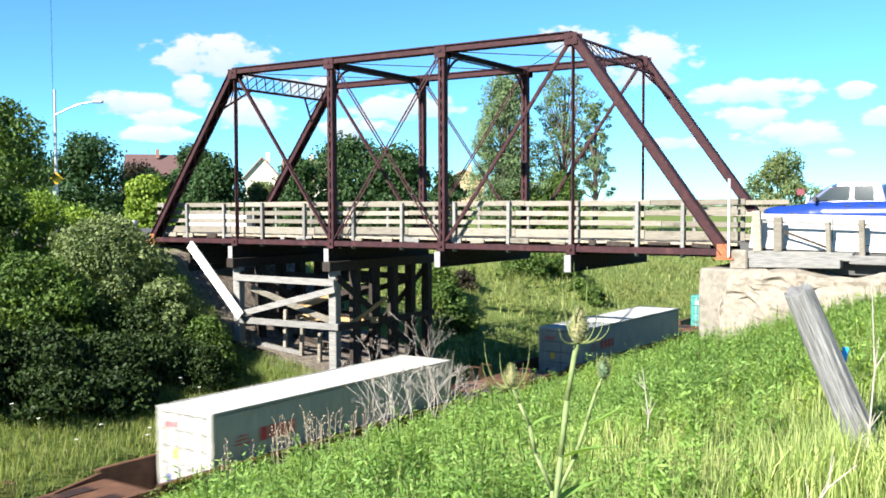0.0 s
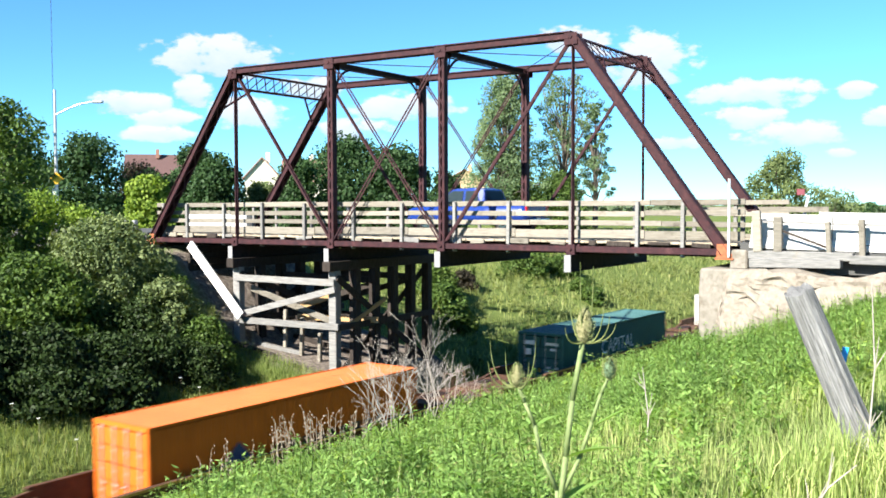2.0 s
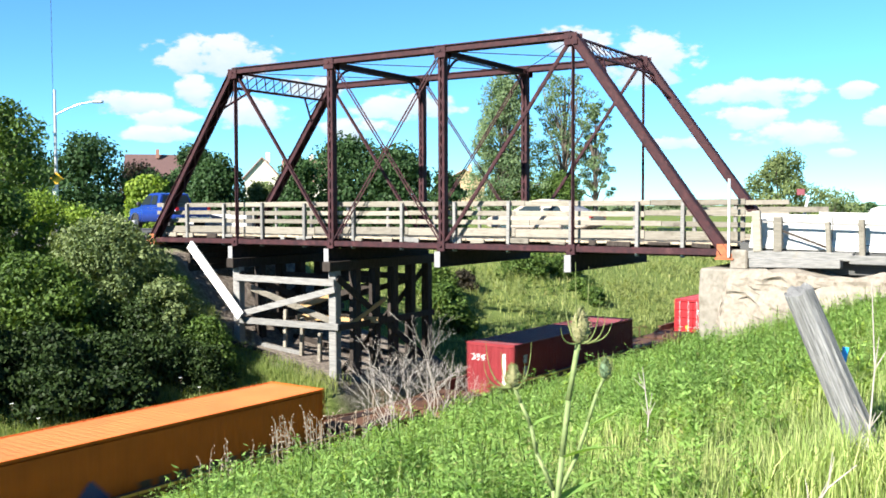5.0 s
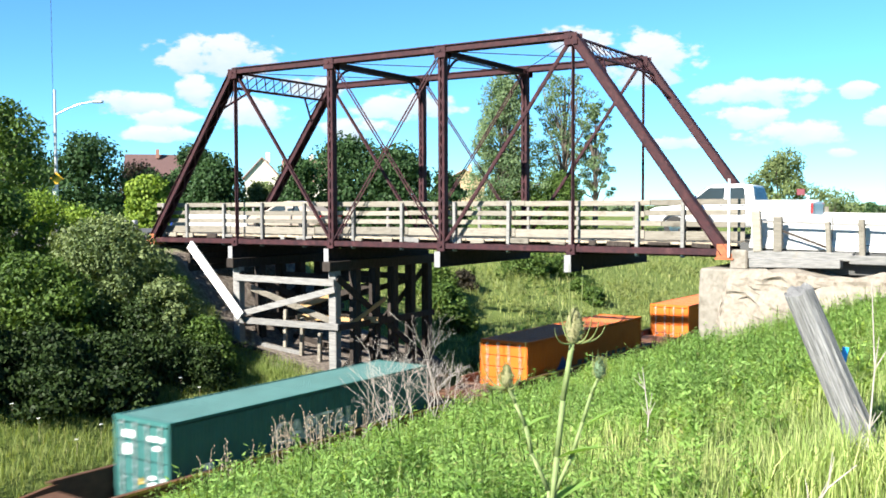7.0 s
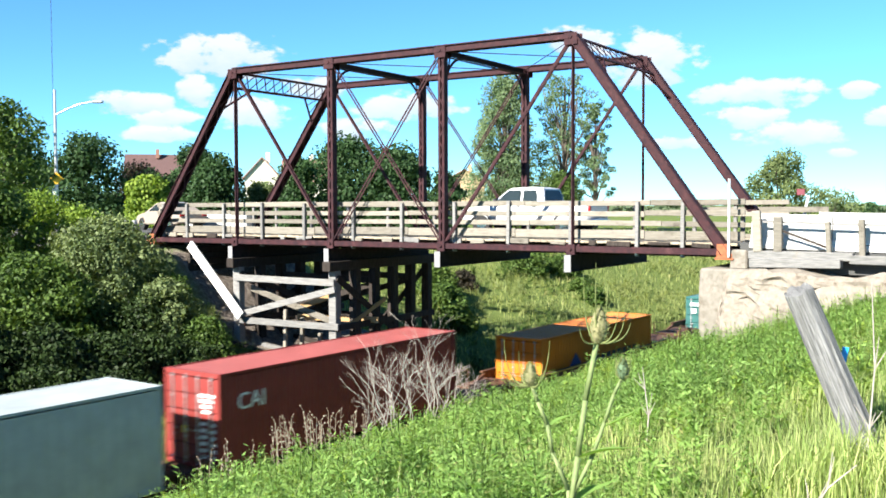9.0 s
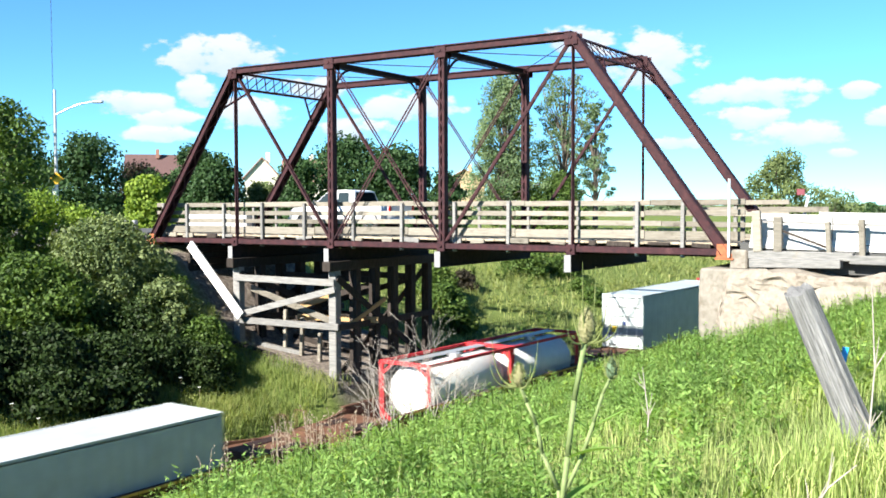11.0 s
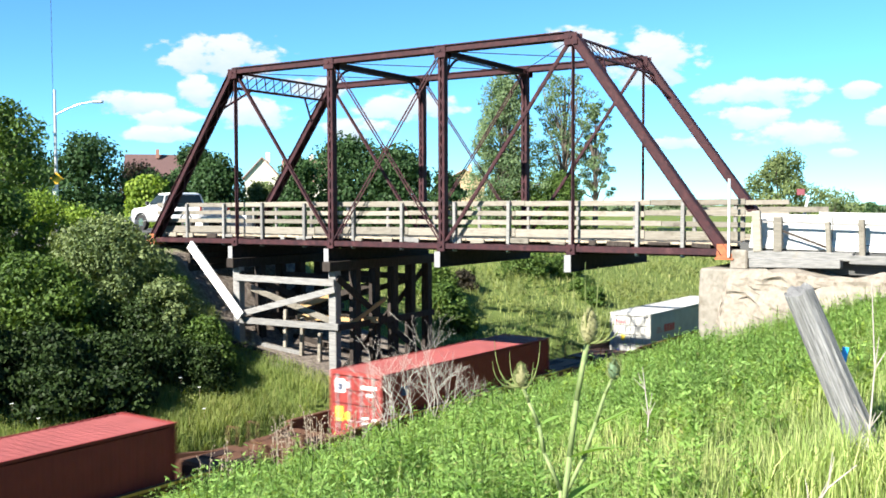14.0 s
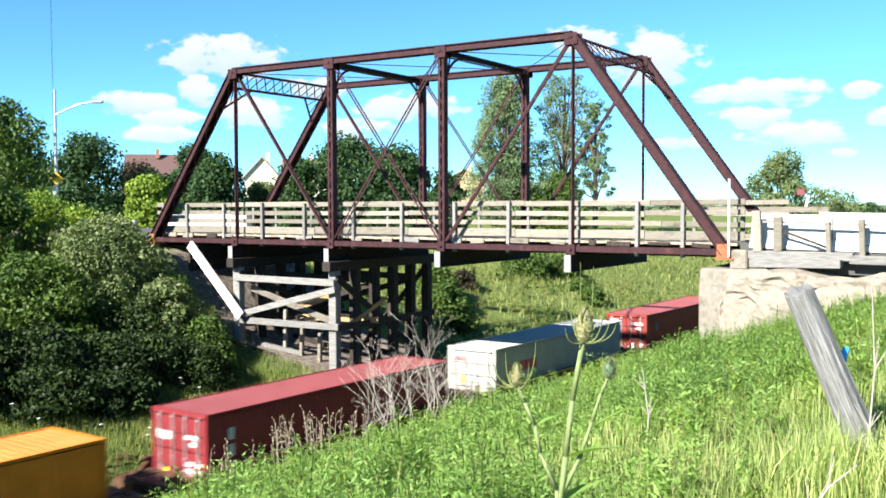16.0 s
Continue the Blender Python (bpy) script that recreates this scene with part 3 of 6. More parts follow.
def build_approach():
    ap = thing("guard_rail", "weathered timber guard posts with thin rail on the approach", "guard rail")
    for x, z0, z1, w in ((28.06, 0.05, 1.34, 0.26), (28.7, 0.05, 1.15, 0.26), (30.18, -0.1, 1.0, 0.14), (31.12, -0.1, 1.08, 0.17), (33.4, -0.2, 1.0, 0.15)):
        part("post", box(bmn(), (x, -0.32, (z0 + z1) / 2), (w, 0.18, z1 - z0), pose(0, 0, 0, 0, random.uniform(-3, 3), 0), 0.02), RAIL_WOOD, ap)
    part("rail", beam(bmn(), (28.0, -0.22, 1.0), (34.5, -0.22, 0.82), 0.04, 0.07), OLD_WOOD, ap)
    part("strut", beam(bmn(), (28.8, -0.3, 0.72), (30.2, -0.3, 0.2), 0.05, 0.07), DARK_WOOD, ap)
    sp = thing("sign_post", "slim pale steel sign post at the bridge end", "post")
    part("pole", box(bmn(), (27.17, -0.3, 1.1), (0.08, 0.05, 2.5), None, 0.01), GALV, sp)
    fr = thing("guard_rail", "pale timber guard rail beyond the far truss", "guard rail")
    for x in (24.0, 25.5, 27.2, 28.5):
        part("post", box(bmn(), (x, 7.2, 0.75), (0.16, 0.16, 1.3), None, 0.02), OLD_WOOD, fr)
    part("rail", beam(bmn(), (23.4, 7.08, 1.34), (28.7, 7.08, 1.34), 0.06, 0.2), RAIL_WOOD, fr)
    lp = thing("guard_rail", "grey timber bollards at the bridge end", "guard rail")
    for i in range(7):
        part("post", box(bmn(), (-0.8 - i * 0.55, -0.45 - i * 0.05, 0.35), (0.2, 0.2, 1.1), None, 0.02), OLD_WOOD if i % 3 else GALV, lp)


build_approach()
# ================= the freight train =================
SPEED = 22.2
MOVING = []          # (object, rows)
ROOF = -4.54


def corrugated(bm, length, height, base, step=0.28, deep=0.036, flip=1):
    """A trapezoid-profiled panel in the plane y = 0, from x = 0, z = base."""
    xs, ys = [], []
    x = 0.0
    while x < length - step * 0.5:
        for a, d in ((0, 0), (0.25, 0), (0.5, deep), (0.75, deep)):
            xs.append(x + a * step)
            ys.append(d)
        x += step
    xs.append(length)
    ys.append(0)
    lo = [bm.verts.new((a, flip * d, base)) for a, d in zip(xs, ys)]
    hi = [bm.verts.new((a, flip * d, base + height)) for a, d in zip(xs, ys)]
    for i in range(len(xs) - 1):
        bm.faces.new((lo[i], lo[i + 1], hi[i + 1], hi[i]))
    return bm


CL, CW, CH = 12.19, 2.44, 2.9
RACK = {}


def build_container(col, wear, u, style, label, roof=ROOF, high=CH):
    """A shipping container with its rear doors at local x = 0; the origin is on its floor line."""
    paint = painted_metal("container_paint", col, wear)
    faded = painted_metal("sun_faded_roof_paint", tuple(q * 0.85 + 0.025 for q in col), wear)
    white = RACK.setdefault("white", plain("white_lettering", (0.75, 0.75, 0.73), 0.6))
    yel = RACK.setdefault("yellow", plain("yellow_label", (0.75, 0.5, 0.03), 0.5))
    redm = RACK.setdefault("red", plain("red_lettering", (0.45, 0.03, 0.05), 0.5))
    blue = RACK.setdefault("blue", plain("navy_label", (0.02, 0.04, 0.15), 0.5))
    c = thing("shipping_container", label, "container", track_pose(u, roof - high), "containers on the train")
    smooth = style in ("reefer",)
    for s in (-1, 1):
        bm = bmn()
        if smooth:
            corrugated(bm, CL - 0.24, high - 0.24, 0.12, step=0.4, deep=0.014, flip=-s)
            bmesh.ops.translate(bm, verts=bm.verts, vec=(0.12, 0, 0))
        else:
            corrugated(bm, CL - 0.24, high - 0.24, 0.12, flip=-s)
            bmesh.ops.translate(bm, verts=bm.verts, vec=(0.12, 0, 0))
        o = part("side_panel", bm, paint, c)
        o.location = (0, s * (CW / 2 - 0.012), 0)
    bm = bmn()
    if smooth:
        box(bm, (CL / 2, 0, high - 0.03), (CL - 0.06, CW - 0.06, 0.03))
    else:
        n = 44
        for i in range(n):
            x0 = 0.1 + i * (CL - 0.2) / n
            w = (CL - 0.2) / n
            za, zb = high - 0.045, high - 0.018
            pr = [(x0, za), (x0 + w * 0.3, za), (x0 + w * 0.42, zb), (x0 + w * 0.88, zb), (x0 + w, za)]
            a = [bm.verts.new((px, -CW / 2 + 0.05, pz)) for px, pz in pr]
            b = [bm.verts.new((px, CW / 2 - 0.05, pz)) for px, pz in pr]
            for k in range(4):
                bm.faces.new((a[k], a[k + 1], b[k + 1], b[k]))
    bmesh.ops.remove_doubles(bm, verts=bm.verts, dist=0.001)
    part("roof", bm, faded, c, "sun-faded dusty roof")
    bm = bmn()
    for s in (-1, 1):
        for z, h in ((0.08, 0.16), (high - 0.04, 0.08)):
            box(bm, (CL / 2, s * (CW / 2 - 0.03), z), (CL, 0.06, h))
        for x in (0.06, CL - 0.06):
            box(bm, (x, s * (CW / 2 - 0.06), high / 2), (0.12, 0.12, high))
    for x in (0.05, CL - 0.05):
        for z in (0.07, high - 0.07):
            box(bm, (x, 0, z), (0.1, CW, 0.14))
    part("frame", bm, paint, c)
    bm = bmn()
    box(bm, (CL / 2, 0, 0.06), (CL - 0.1, CW - 0.1, 0.08))
    box(bm, (CL - 0.06, 0, high / 2), (0.03, CW - 0.2, high - 0.2))
    part("floor_and_end", bm, paint, c)
    for x in (0.08, CL - 0.08):
        for s in (-1, 1):
            for z in (0.06, high - 0.055):
                part("corner_casting", box(bmn(), (x, s * (CW / 2 - 0.075), z), (0.178, 0.165, 0.12), None, 0.01), paint, c)
    # rear doors
    for s in (-1, 1):
        bm = bmn()
        if style == "ribbed_end":
            corrugated(bm, CW / 2 - 0.1, high - 0.3, 0.15, step=0.24, deep=0.04, flip=-1)
            bmesh.ops.rotate(bm, verts=bm.verts, matrix=Matrix.Rotation(-math.pi / 2, 3, "Z"))
            bmesh.ops.translate(bm, verts=bm.verts, vec=(0.0, (CW / 2 - 0.1) if s > 0 else 0, 0))
        else:
            for k in range(5):
                hh = (high - 0.34) / 5
                box(bm, (0.05 + 0.012 * (k % 2), s * (CW / 4 - 0.04), 0.16 + hh * (k + 0.5)), (0.05, CW / 2 - 0.11, hh - 0.03), None, 0.01)
        d = part("door", bm, paint, c)
        if style != "ribbed_end":
            for k, yy in enumerate((0.28, 0.86)):
                bm = bmn()
                tube(bm, (-0.012, s * yy, 0.1), (-0.012, s * yy, high - 0.1), 0.024, None, 6)
                for z in (0.25, 0.9, 1.5, 2.1, high - 0.2):
                    box(bm, (0.0, s * yy, z), (0.06, 0.1, 0.05))
                part("lock_rod", bm, GALV if style != "reefer" else white, d, "galvanised lock rod")
            for yy in (0.28, 0.86):
                part("door_handle", beam(bmn(), (-0.05, s * yy, 1.15), (-0.05, s * (yy - 0.2), 1.1), 0.03, 0.03), GALV, d)

    def patch(y, z, w, h, mat, lab=""):
        part("marking", box(bmn(), (-0.006 if style == "ribbed_end" else 0.018, y, z), (0.012, w, h)), mat, c, lab)

    def side_text(text, x, z, size, mat, lab):
        writing("lettering", text, size, Matrix.Translation((x, -CW / 2 - 0.005, z)) @ Matrix.Rotation(math.pi / 2, 4, "X"), mat, c, lab)

    def side_bar(x, z, w, h, mat):
        part("marking", box(bmn(), (x, -CW / 2 - 0.004, z), (w, 0.008, h)), mat, c)
    # code lines are plain bars of their size
    if style in ("green", "plain_doors", "logo_red", "brown_doors"):
        patch(0.62, high - 0.5, 0.62, 0.2, white)
        patch(-0.62, high - 0.52, 0.7, 0.13, white)
        patch(-0.7, high - 0.78, 0.35, 0.12, white)
        for k in range(5):
            patch(-0.45, 1.25 - k * 0.19, 0.24, 0.1, white)
            patch(-0.88, 1.25 - k * 0.19, 0.2, 0.1, white)
    if style == "green":
        patch(0.66, high - 0.95, 0.3, 0.3, white)
        tri = bmn()
        vs = [tri.verts.new((0.012, y, z)) for y, z in ((0.16, 1.0), (-0.06, 1.0), (0.05, 1.22))]
        tri.faces.new(vs)
        bmesh.ops.solidify(tri, geom=tri.faces[:], thickness=0.01)
        part("marking", tri, yel, c, "yellow warning triangle")
        side_text("CAPITAL", 6.0, 1.75, 1.0, white, "white painted letters")
        side_bar(1.4, 1.4, 0.35, 0.22, white)
    if style == "logo_red":
        patch(0.75, high - 0.55, 0.45, 0.5, white)
        patch(0.75, high - 0.6, 0.25, 0.24, blue)
        patch(0.8, 1.3, 0.34, 0.55, yel)
        patch(0.38, 1.25, 0.22, 0.3, yel)
        side_bar(1.35, high - 0.75, 0.4, 0.35, blue)
    if style == "cai":
        for k in range(4):
            patch(-0.65, high - 0.7 - k * 0.16, 0.7 - 0.1 * k, 0.09, white)
        for k in range(6):
            patch(-0.5, 1.35 - k * 0.2, 0.26, 0.1, white)
            patch(-0.9, 1.35 - k * 0.2, 0.22, 0.1, white)
        patch(0.35, 1.1, 0.2, 0.22, yel)
        side_text("CAI", 1.3, high - 0.95, 0.72, white, "white painted letters")
    if style == "tex":
        writing("lettering", "tex", 0.55, Matrix.Translation((0.0, 0.66, high - 0.75)) @ Matrix.Rotation(-math.pi / 2, 4, "Z") @ Matrix.Rotation(math.pi / 2, 4, "X"), white, c, "white painted letters")
        patch(-0.55, high - 0.75, 0.55, 0.1, white)
        patch(-0.6, high - 0.95, 0.25, 0.12, white)
        for k in range(6):
            patch(-0.45, 1.35 - k * 0.2, 0.26, 0.12, white)
            patch(-0.85, 1.35 - k * 0.2, 0.22, 0.12, white)
        patch(0.72, 0.95, 0.36, 0.3, yel)
    if style == "ribbed_end":
        writing("lettering", "tex", 0.6, Matrix.Translation((-0.02, 0.66, high - 0.6)) @ Matrix.Rotation(-math.pi / 2, 4, "Z") @ Matrix.Rotation(math.pi / 2, 4, "X"), white, c, "white painted letters")
        part("marking", box(bmn(), (-0.02, -0.72, 1.5), (0.012, 0.1, 2.0)), white, c)
    if style in ("tex", "ribbed_end"):
        for k in range(3):
            side_bar(0.95, high - 0.7 - k * 0.5, 0.22, 0.36, plain("grey_lettering", (0.4, 0.42, 0.46), 0.6))
    if style == "hamburg":
        bm = bmn()
        tube(bm, (3.3, -CW / 2 - 0.001, 1.35), (3.3, -CW / 2 - 0.01, 1.35), 0.55, None, 4)
        part("marking", bm, blue, c, "navy diamond mark")
        for k in range(9):
            side_bar(5.0 + k * 0.62, 1.2, 0.42, 0.62, RACK.setdefault("dark", plain("dark_lettering", (0.09, 0.05, 0.03), 0.6)))
    if style == "oocl":
        for k in range(4):
            side_bar(2.1 + k * 0.4, high - 0.95, 0.28, 0.42, redm)
        for k in range(3):
            side_bar(1.2, high - 1.1 + k * 0.12, 0.7 - 0.15 * k, 0.035, redm)
        for k in range(4):
            patch(0.85 - k * 0.17, high - 0.52, 0.11, 0.18, redm)
        patch(0.42, 1.5, 0.28, 0.3, yel)
        patch(0.75, 0.72, 0.2, 0.26, blue)
        patch(0.3, 0.6, 0.18, 0.22, blue)
    if style == "reefer":
        patch(0.5, 1.0, 0.3, 0.34, yel)
        patch(0.8, 0.7, 0.16, 0.24, blue)
        patch(-0.1, 1.35, 0.16, 0.2, blue)
    MOVING.append((c, u, roof - high))
    return c


WHITE, GREEN, ORANGE, RED = (0.33, 0.325, 0.3), (0.03, 0.105, 0.098), (0.48, 0.105, 0.012), (0.27, 0.014, 0.019)
BROWN, YELLOW, PINK, TEAL = (0.158, 0.02, 0.024), (0.51, 0.154, 0.015), (0.2, 0.034, 0.03), (0.045, 0.21, 0.188)
STREAK = (0.3, 0.27, 0.24)
LIST = [   # place along the train, colour, style, words
    (33.3, TEAL, "plain_doors", "teal corrugated steel shipping container on a railcar", ROOF, CH),
    (12.9, WHITE, "oocl", "off-white steel shipping container with red markings", ROOF, CH),
    (-10.46, WHITE, "oocl", "off-white refrigerated shipping container with red lettering and yellow label", ROOF, CH),
    (-33.5, GREEN, "green", "dark green corrugated container with white lettering and yellow triangle", ROOF, CH),
    (-57.1, ORANGE, "hamburg", "orange corrugated container with dark lettering and navy mark", ROOF, CH),
    (-80.55, RED, "cai", "bright red corrugated container with white letters", ROOF, CH),
    (-104.5, BROWN, "ribbed_end", "maroon corrugated container with ribbed end wall", ROOF, CH),
    (-128.8, ORANGE, "hamburg", "orange corrugated container dusty on its roof", ROOF, CH),
    (-147.8, ORANGE, "hamburg", "orange corrugated container with dark lettering and navy mark", ROOF, CH),
    (-167.4, GREEN, "green", "dark green corrugated container with white lettering and yellow triangle", ROOF, CH),
    (-190.9, YELLOW, "hamburg", "yellow-orange corrugated container with navy mark", ROOF, CH),
    (-209.95, PINK, "cai", "faded red corrugated container with white letters", -3.42, CH),
    (-224.2, (0.33, 0.37, 0.37), "reefer", "white smooth-sided high container with streaked sides", -3.42, 2.95),
    (-243.9, (0.4, 0.03, 0.035), "tank", "", ROOF, CH),
    (-266.4, (0.37, 0.395, 0.395), "reefer", "white smooth-sided refrigerated container", ROOF, CH),
    (-289.8, WHITE, "oocl", "white container with red lettering and rusty roof end", ROOF, CH),
    (-313.4, PINK, "logo_red", "brick-red container with white blue and yellow labels", ROOF, CH),
    (-334.7, PINK, "logo_red", "brick-red container with white blue and yellow labels", ROOF, CH),
    (-350.2, WHITE, "oocl", "white container with red lettering and yellow label", ROOF, CH),
    (-365.85, BROWN, "tex", "maroon corrugated container with white lettering on its doors", ROOF, CH),
    (-381.4, YELLOW, "hamburg", "yellow-orange corrugated container with weathered roof", ROOF, CH),
    (-404.0, GREEN, "green", "dark green corrugated container", ROOF, CH),
]


def build_tank(u, col):
    """A white tank with dished ends in a red steel frame."""
    red = painted_metal("red_frame_paint", col, STREAK)
    t = thing("tank_container", "white cylindrical tank in a red steel frame", "container", track_pose(u, ROOF - 2.6), "containers on the train")
    ln, w, h = 6.06, 2.44, 2.59
    prof = [(0.12, 0.25), (0.2, 0.7), (0.38, 1.0), (0.6, 1.12), (ln - 0.6, 1.12), (ln - 0.38, 1.0), (ln - 0.2, 0.7), (ln - 0.12, 0.25)]
    bm = bmn()
    rings = [[bm.verts.new((x, r * math.cos(a), h / 2 + 0.02 + r * math.sin(a))) for a in np.linspace(0, 2 * math.pi, 25)[:-1]] for x, r in prof]
    for p, q in zip(rings, rings[1:]):
        for k in range(24):
            bm.faces.new((p[k], p[(k + 1) % 24], q[(k + 1) % 24], q[k]))
    bm.faces.new(rings[0][::-1])
    bm.faces.new(rings[-1])
    bmesh.ops.recalc_face_normals(bm, faces=bm.faces)
    part("tank", bm, WHITE_PAINT, t, "white tank shell", True)
    for x in (0.06, ln - 0.06):
        for s in (-1, 1):
            part("corner_post", box(bmn(), (x, s * (w / 2 - 0.07), h / 2), (0.12, 0.14, h)), red, t)
            part("corner_brace", beam(bmn(), (x, s * (w / 2 - 0.1), h - 0.55), (x, s * (w / 2 - 0.65), h - 0.08), 0.08, 0.1, up=(1, 0, 0)), red, t)
            part("corner_brace", beam(bmn(), (x, s * (w / 2 - 0.1), 0.55), (x, s * (w / 2 - 0.65), 0.08), 0.08, 0.1, up=(1, 0, 0)), red, t)
        for z in (0.08, h - 0.06):
            part("end_rail", box(bmn(), (x, 0, z), (0.12, w - 0.28, 0.13)), red, t)
    for s in (-1, 1):
        for z in (0.1, h - 0.07):
            part("side_rail", box(bmn(), (ln / 2, s * (w / 2 - 0.05), z), (ln - 0.24, 0.1, 0.12)), red, t)
    part("walkway", box(bmn(), (ln / 2, 0.2, h - 0.02), (ln - 0.5, 0.5, 0.03)), GALV, t, "galvanised walkway")
    part("manhole", tube(bmn(), (ln / 2, -0.3, h - 0.15), (ln / 2, -0.3, h + 0.02), 0.25, None, 14), GALV, t)
    MOVING.append((t, u, ROOF - 2.6))


def build_railcar(u0, u1, a, b, flat):
    """A well car from u0 to u1 (rear to front), its well from a to b; local x = 0 at u0."""
    ln = u1 - u0
    a, b = a - u0, b - u0
    car = thing("well_car", "rusty brown low well railcar with yellowish edges", "railcar", track_pose(u0, RAIL_Z), "railcars of the train")
    top = 1.62 if not flat else 1.2
    for s in (-1, 1):
        bm = bmn()
        box(bm, ((a + b) / 2, s * 1.36, top / 2 + 0.22), (b - a, 0.05, top - 0.44))
        box(bm, ((a + b) / 2, s * 1.4, top - 0.04), (b - a + 0.3, 0.16, 0.09), None, 0.015)
        box(bm, ((a + b) / 2, s * 1.36, 0.3), (b - a, 0.14, 0.12))
        n = int((b - a) / 1.3)
        for i in range(n + 1):
            box(bm, (a + (b - a) * i / n, s * 1.4, top / 2 + 0.15), (0.1, 0.08, top - 0.4))
        part("side_sill", bm, CAR_BROWN, car)
        bm = bmn()
        box(bm, ((a + b) / 2, s * 1.483, top - 0.04), (b - a - 0.6, 0.006, 0.075))
        part("edge_stripe", bm, CAR_YELLOW, car, "faded yellow edge stripe")
    bm = bmn()
    if flat:
        box(bm, ((a + b) / 2, 0, 1.22), (b - a, 2.6, 0.12))
    else:
        for i in range(6):
            box(bm, (a + (b - a) * (i + 0.5) / 6, 0, 0.16), (0.35, 2.6, 0.08))
    part("floor", bm, CAR_BROWN, car)
    for x0, x1, d in ((0.35, a, 1), (b, ln - 0.35, -1)):
        if x1 - x0 < 0.3:
            continue
        m, w = (x0 + x1) / 2, x1 - x0
        e = x0 if d > 0 else x1
        inner, outer = (x1, x0) if d > 0 else (x0, x1)
        part("centre_sill", box(bmn(), (m, 0, 1.1), (w, 0.8, 0.4)), CAR_BROWN, car)
        part("end_platform", box(bmn(), (m, 0, 1.335), (w - 0.1, 2.3, 0.05)), CAR_BROWN, car)
        for s in (-1, 1):
            part("side_brace", beam(bmn(), (inner, s * 1.36, 1.3), (outer + d * 0.25, s * 0.75, 1.12), 0.12, 0.42), CAR_BROWN, car)
            part("deck_hatch", box(bmn(), (m, s * 0.62, 1.37), (w * 0.45, 0.5, 0.03)), DARK_STEEL, car)
        part("end_sill", box(bmn(), (e + d * 0.06, 0, 1.1), (0.12, 2.7, 0.34)), CAR_BROWN, car)
        part("bulkhead", box(bmn(), ((a if d > 0 else b), 0, 0.85), (0.08, 2.7, 0.9)), CAR_BROWN, car)
        bm = bmn()
        box(bm, (e - d * 0.22, 0, 0.85), (0.6, 0.22, 0.25))
        part("coupler", bm, DARK_STEEL, car)
        for s in (-1, 1):
            bm = bmn()
            tube(bm, (e + d * 0.1, s * 1.25, 1.2), (e + d * 0.1, s * 1.25, 2.0), 0.02, None, 6)
            tube(bm, (e + d * 0.1, s * 0.8, 1.2), (e + d * 0.1, s * 0.8, 1.99), 0.02, None, 6)
            tube(bm, (e + d * 0.1, s * 1.25, 1.99), (e + d * 0.1, s * 0.8, 1.98), 0.018, None, 6)
            part("grab_iron", bm, CAR_BROWN, car)
        part("brake_wheel", tube(bmn(), (e + d * 0.5, -0.9, 1.36), (e + d * 0.5, -0.9, 1.75), 0.03, 0.12, 8), CAR_BROWN, car)
        bx = e + d * 1.15
        bg = new("bogie")
        bg.parent = car
        bg.location = (bx, 0, 0)
        for s in (-1, 1):
            bm = bmn()
            box(bm, (0, s * 1.0, 0.55), (1.5, 0.14, 0.2), None, 0.03)
            box(bm, (0, s * 1.0, 0.42), (0.6, 0.16, 0.4), None, 0.03)
            part("side_frame", bm, DARK_STEEL, bg)
        for xx in (-0.85, 0.85):
            bm = bmn()
            for s in (-1, 1):
                tube(bm, (xx, s * 0.7, 0.42), (xx, s * 0.84, 0.42), 0.42, None, 18)
            tube(bm, (xx, -0.9, 0.42), (xx, 0.9, 0.42), 0.07, None, 8)
            part("wheelset", bm, DARK_STEEL, bg)
    MOVING.append((car, u0, RAIL_Z))


for row in LIST:
    u, col, style, words, roof, high = row
    if style == "tank":
        build_tank(u, col)
        build_tank(u + 6.13, col)
        continue
    build_container(col, STREAK if style != "reefer" else (0.62, 0.64, 0.64), u, style, words, roof, high)
for i, row in enumerate(LIST[:-1]):
    u = row[0]
    front = LIST[i - 1][0] if i else u + 36
    back = LIST[i + 1][0]
    u1 = min((u + CL + front) / 2, u + CL + 6)
    u0 = max((back + CL + u) / 2, u - 6.5)
    g1, g0 = u1 - u - CL, u - u0
    build_railcar(u0, u1, u - min(1.9, max(0.12, g0 - 2.6)), u + CL + min(1.9, max(0.12, g1 - 2.6)), row[4] > ROOF + 0.5)


# ================= vehicles =================
VEHICLES = []
BLUE_PAINT = plain("blue_car_paint", (0.009, 0.03, 0.165), 0.25)
WHITE_CAR = plain("white_car_paint", (0.465, 0.473, 0.48), 0.3)
BEIGE_CAR = plain("champagne_car_paint", (0.26, 0.22, 0.18), 0.3)
TAIL_RED = plain("red_lamp_lens", (0.375, 0.009, 0.011), 0.2)
GREY_TRIM = plain("grey_plastic_trim", (0.038, 0.038, 0.041), 0.6)


def loft(rows, bev=0.0):
    """Skin over rings of points, closed at both ends."""
    bm = bmn()
    rings = [[bm.verts.new(p) for p in r] for r in rows]
    n = len(rings[0])
    for a, b in zip(rings, rings[1:]):
        for k in range(n):
            bm.faces.new((a[k], a[(k + 1) % n], b[(k + 1) % n], b[k]))
    bm.faces.new(rings[0][::-1])
    bm.faces.new(rings[-1])
    bmesh.ops.recalc_face_normals(bm, faces=bm.faces)
    if bev:
        bmesh.ops.bevel(bm, geom=[e for e in bm.edges], offset=bev, segments=2, affect="EDGES")
    return bm


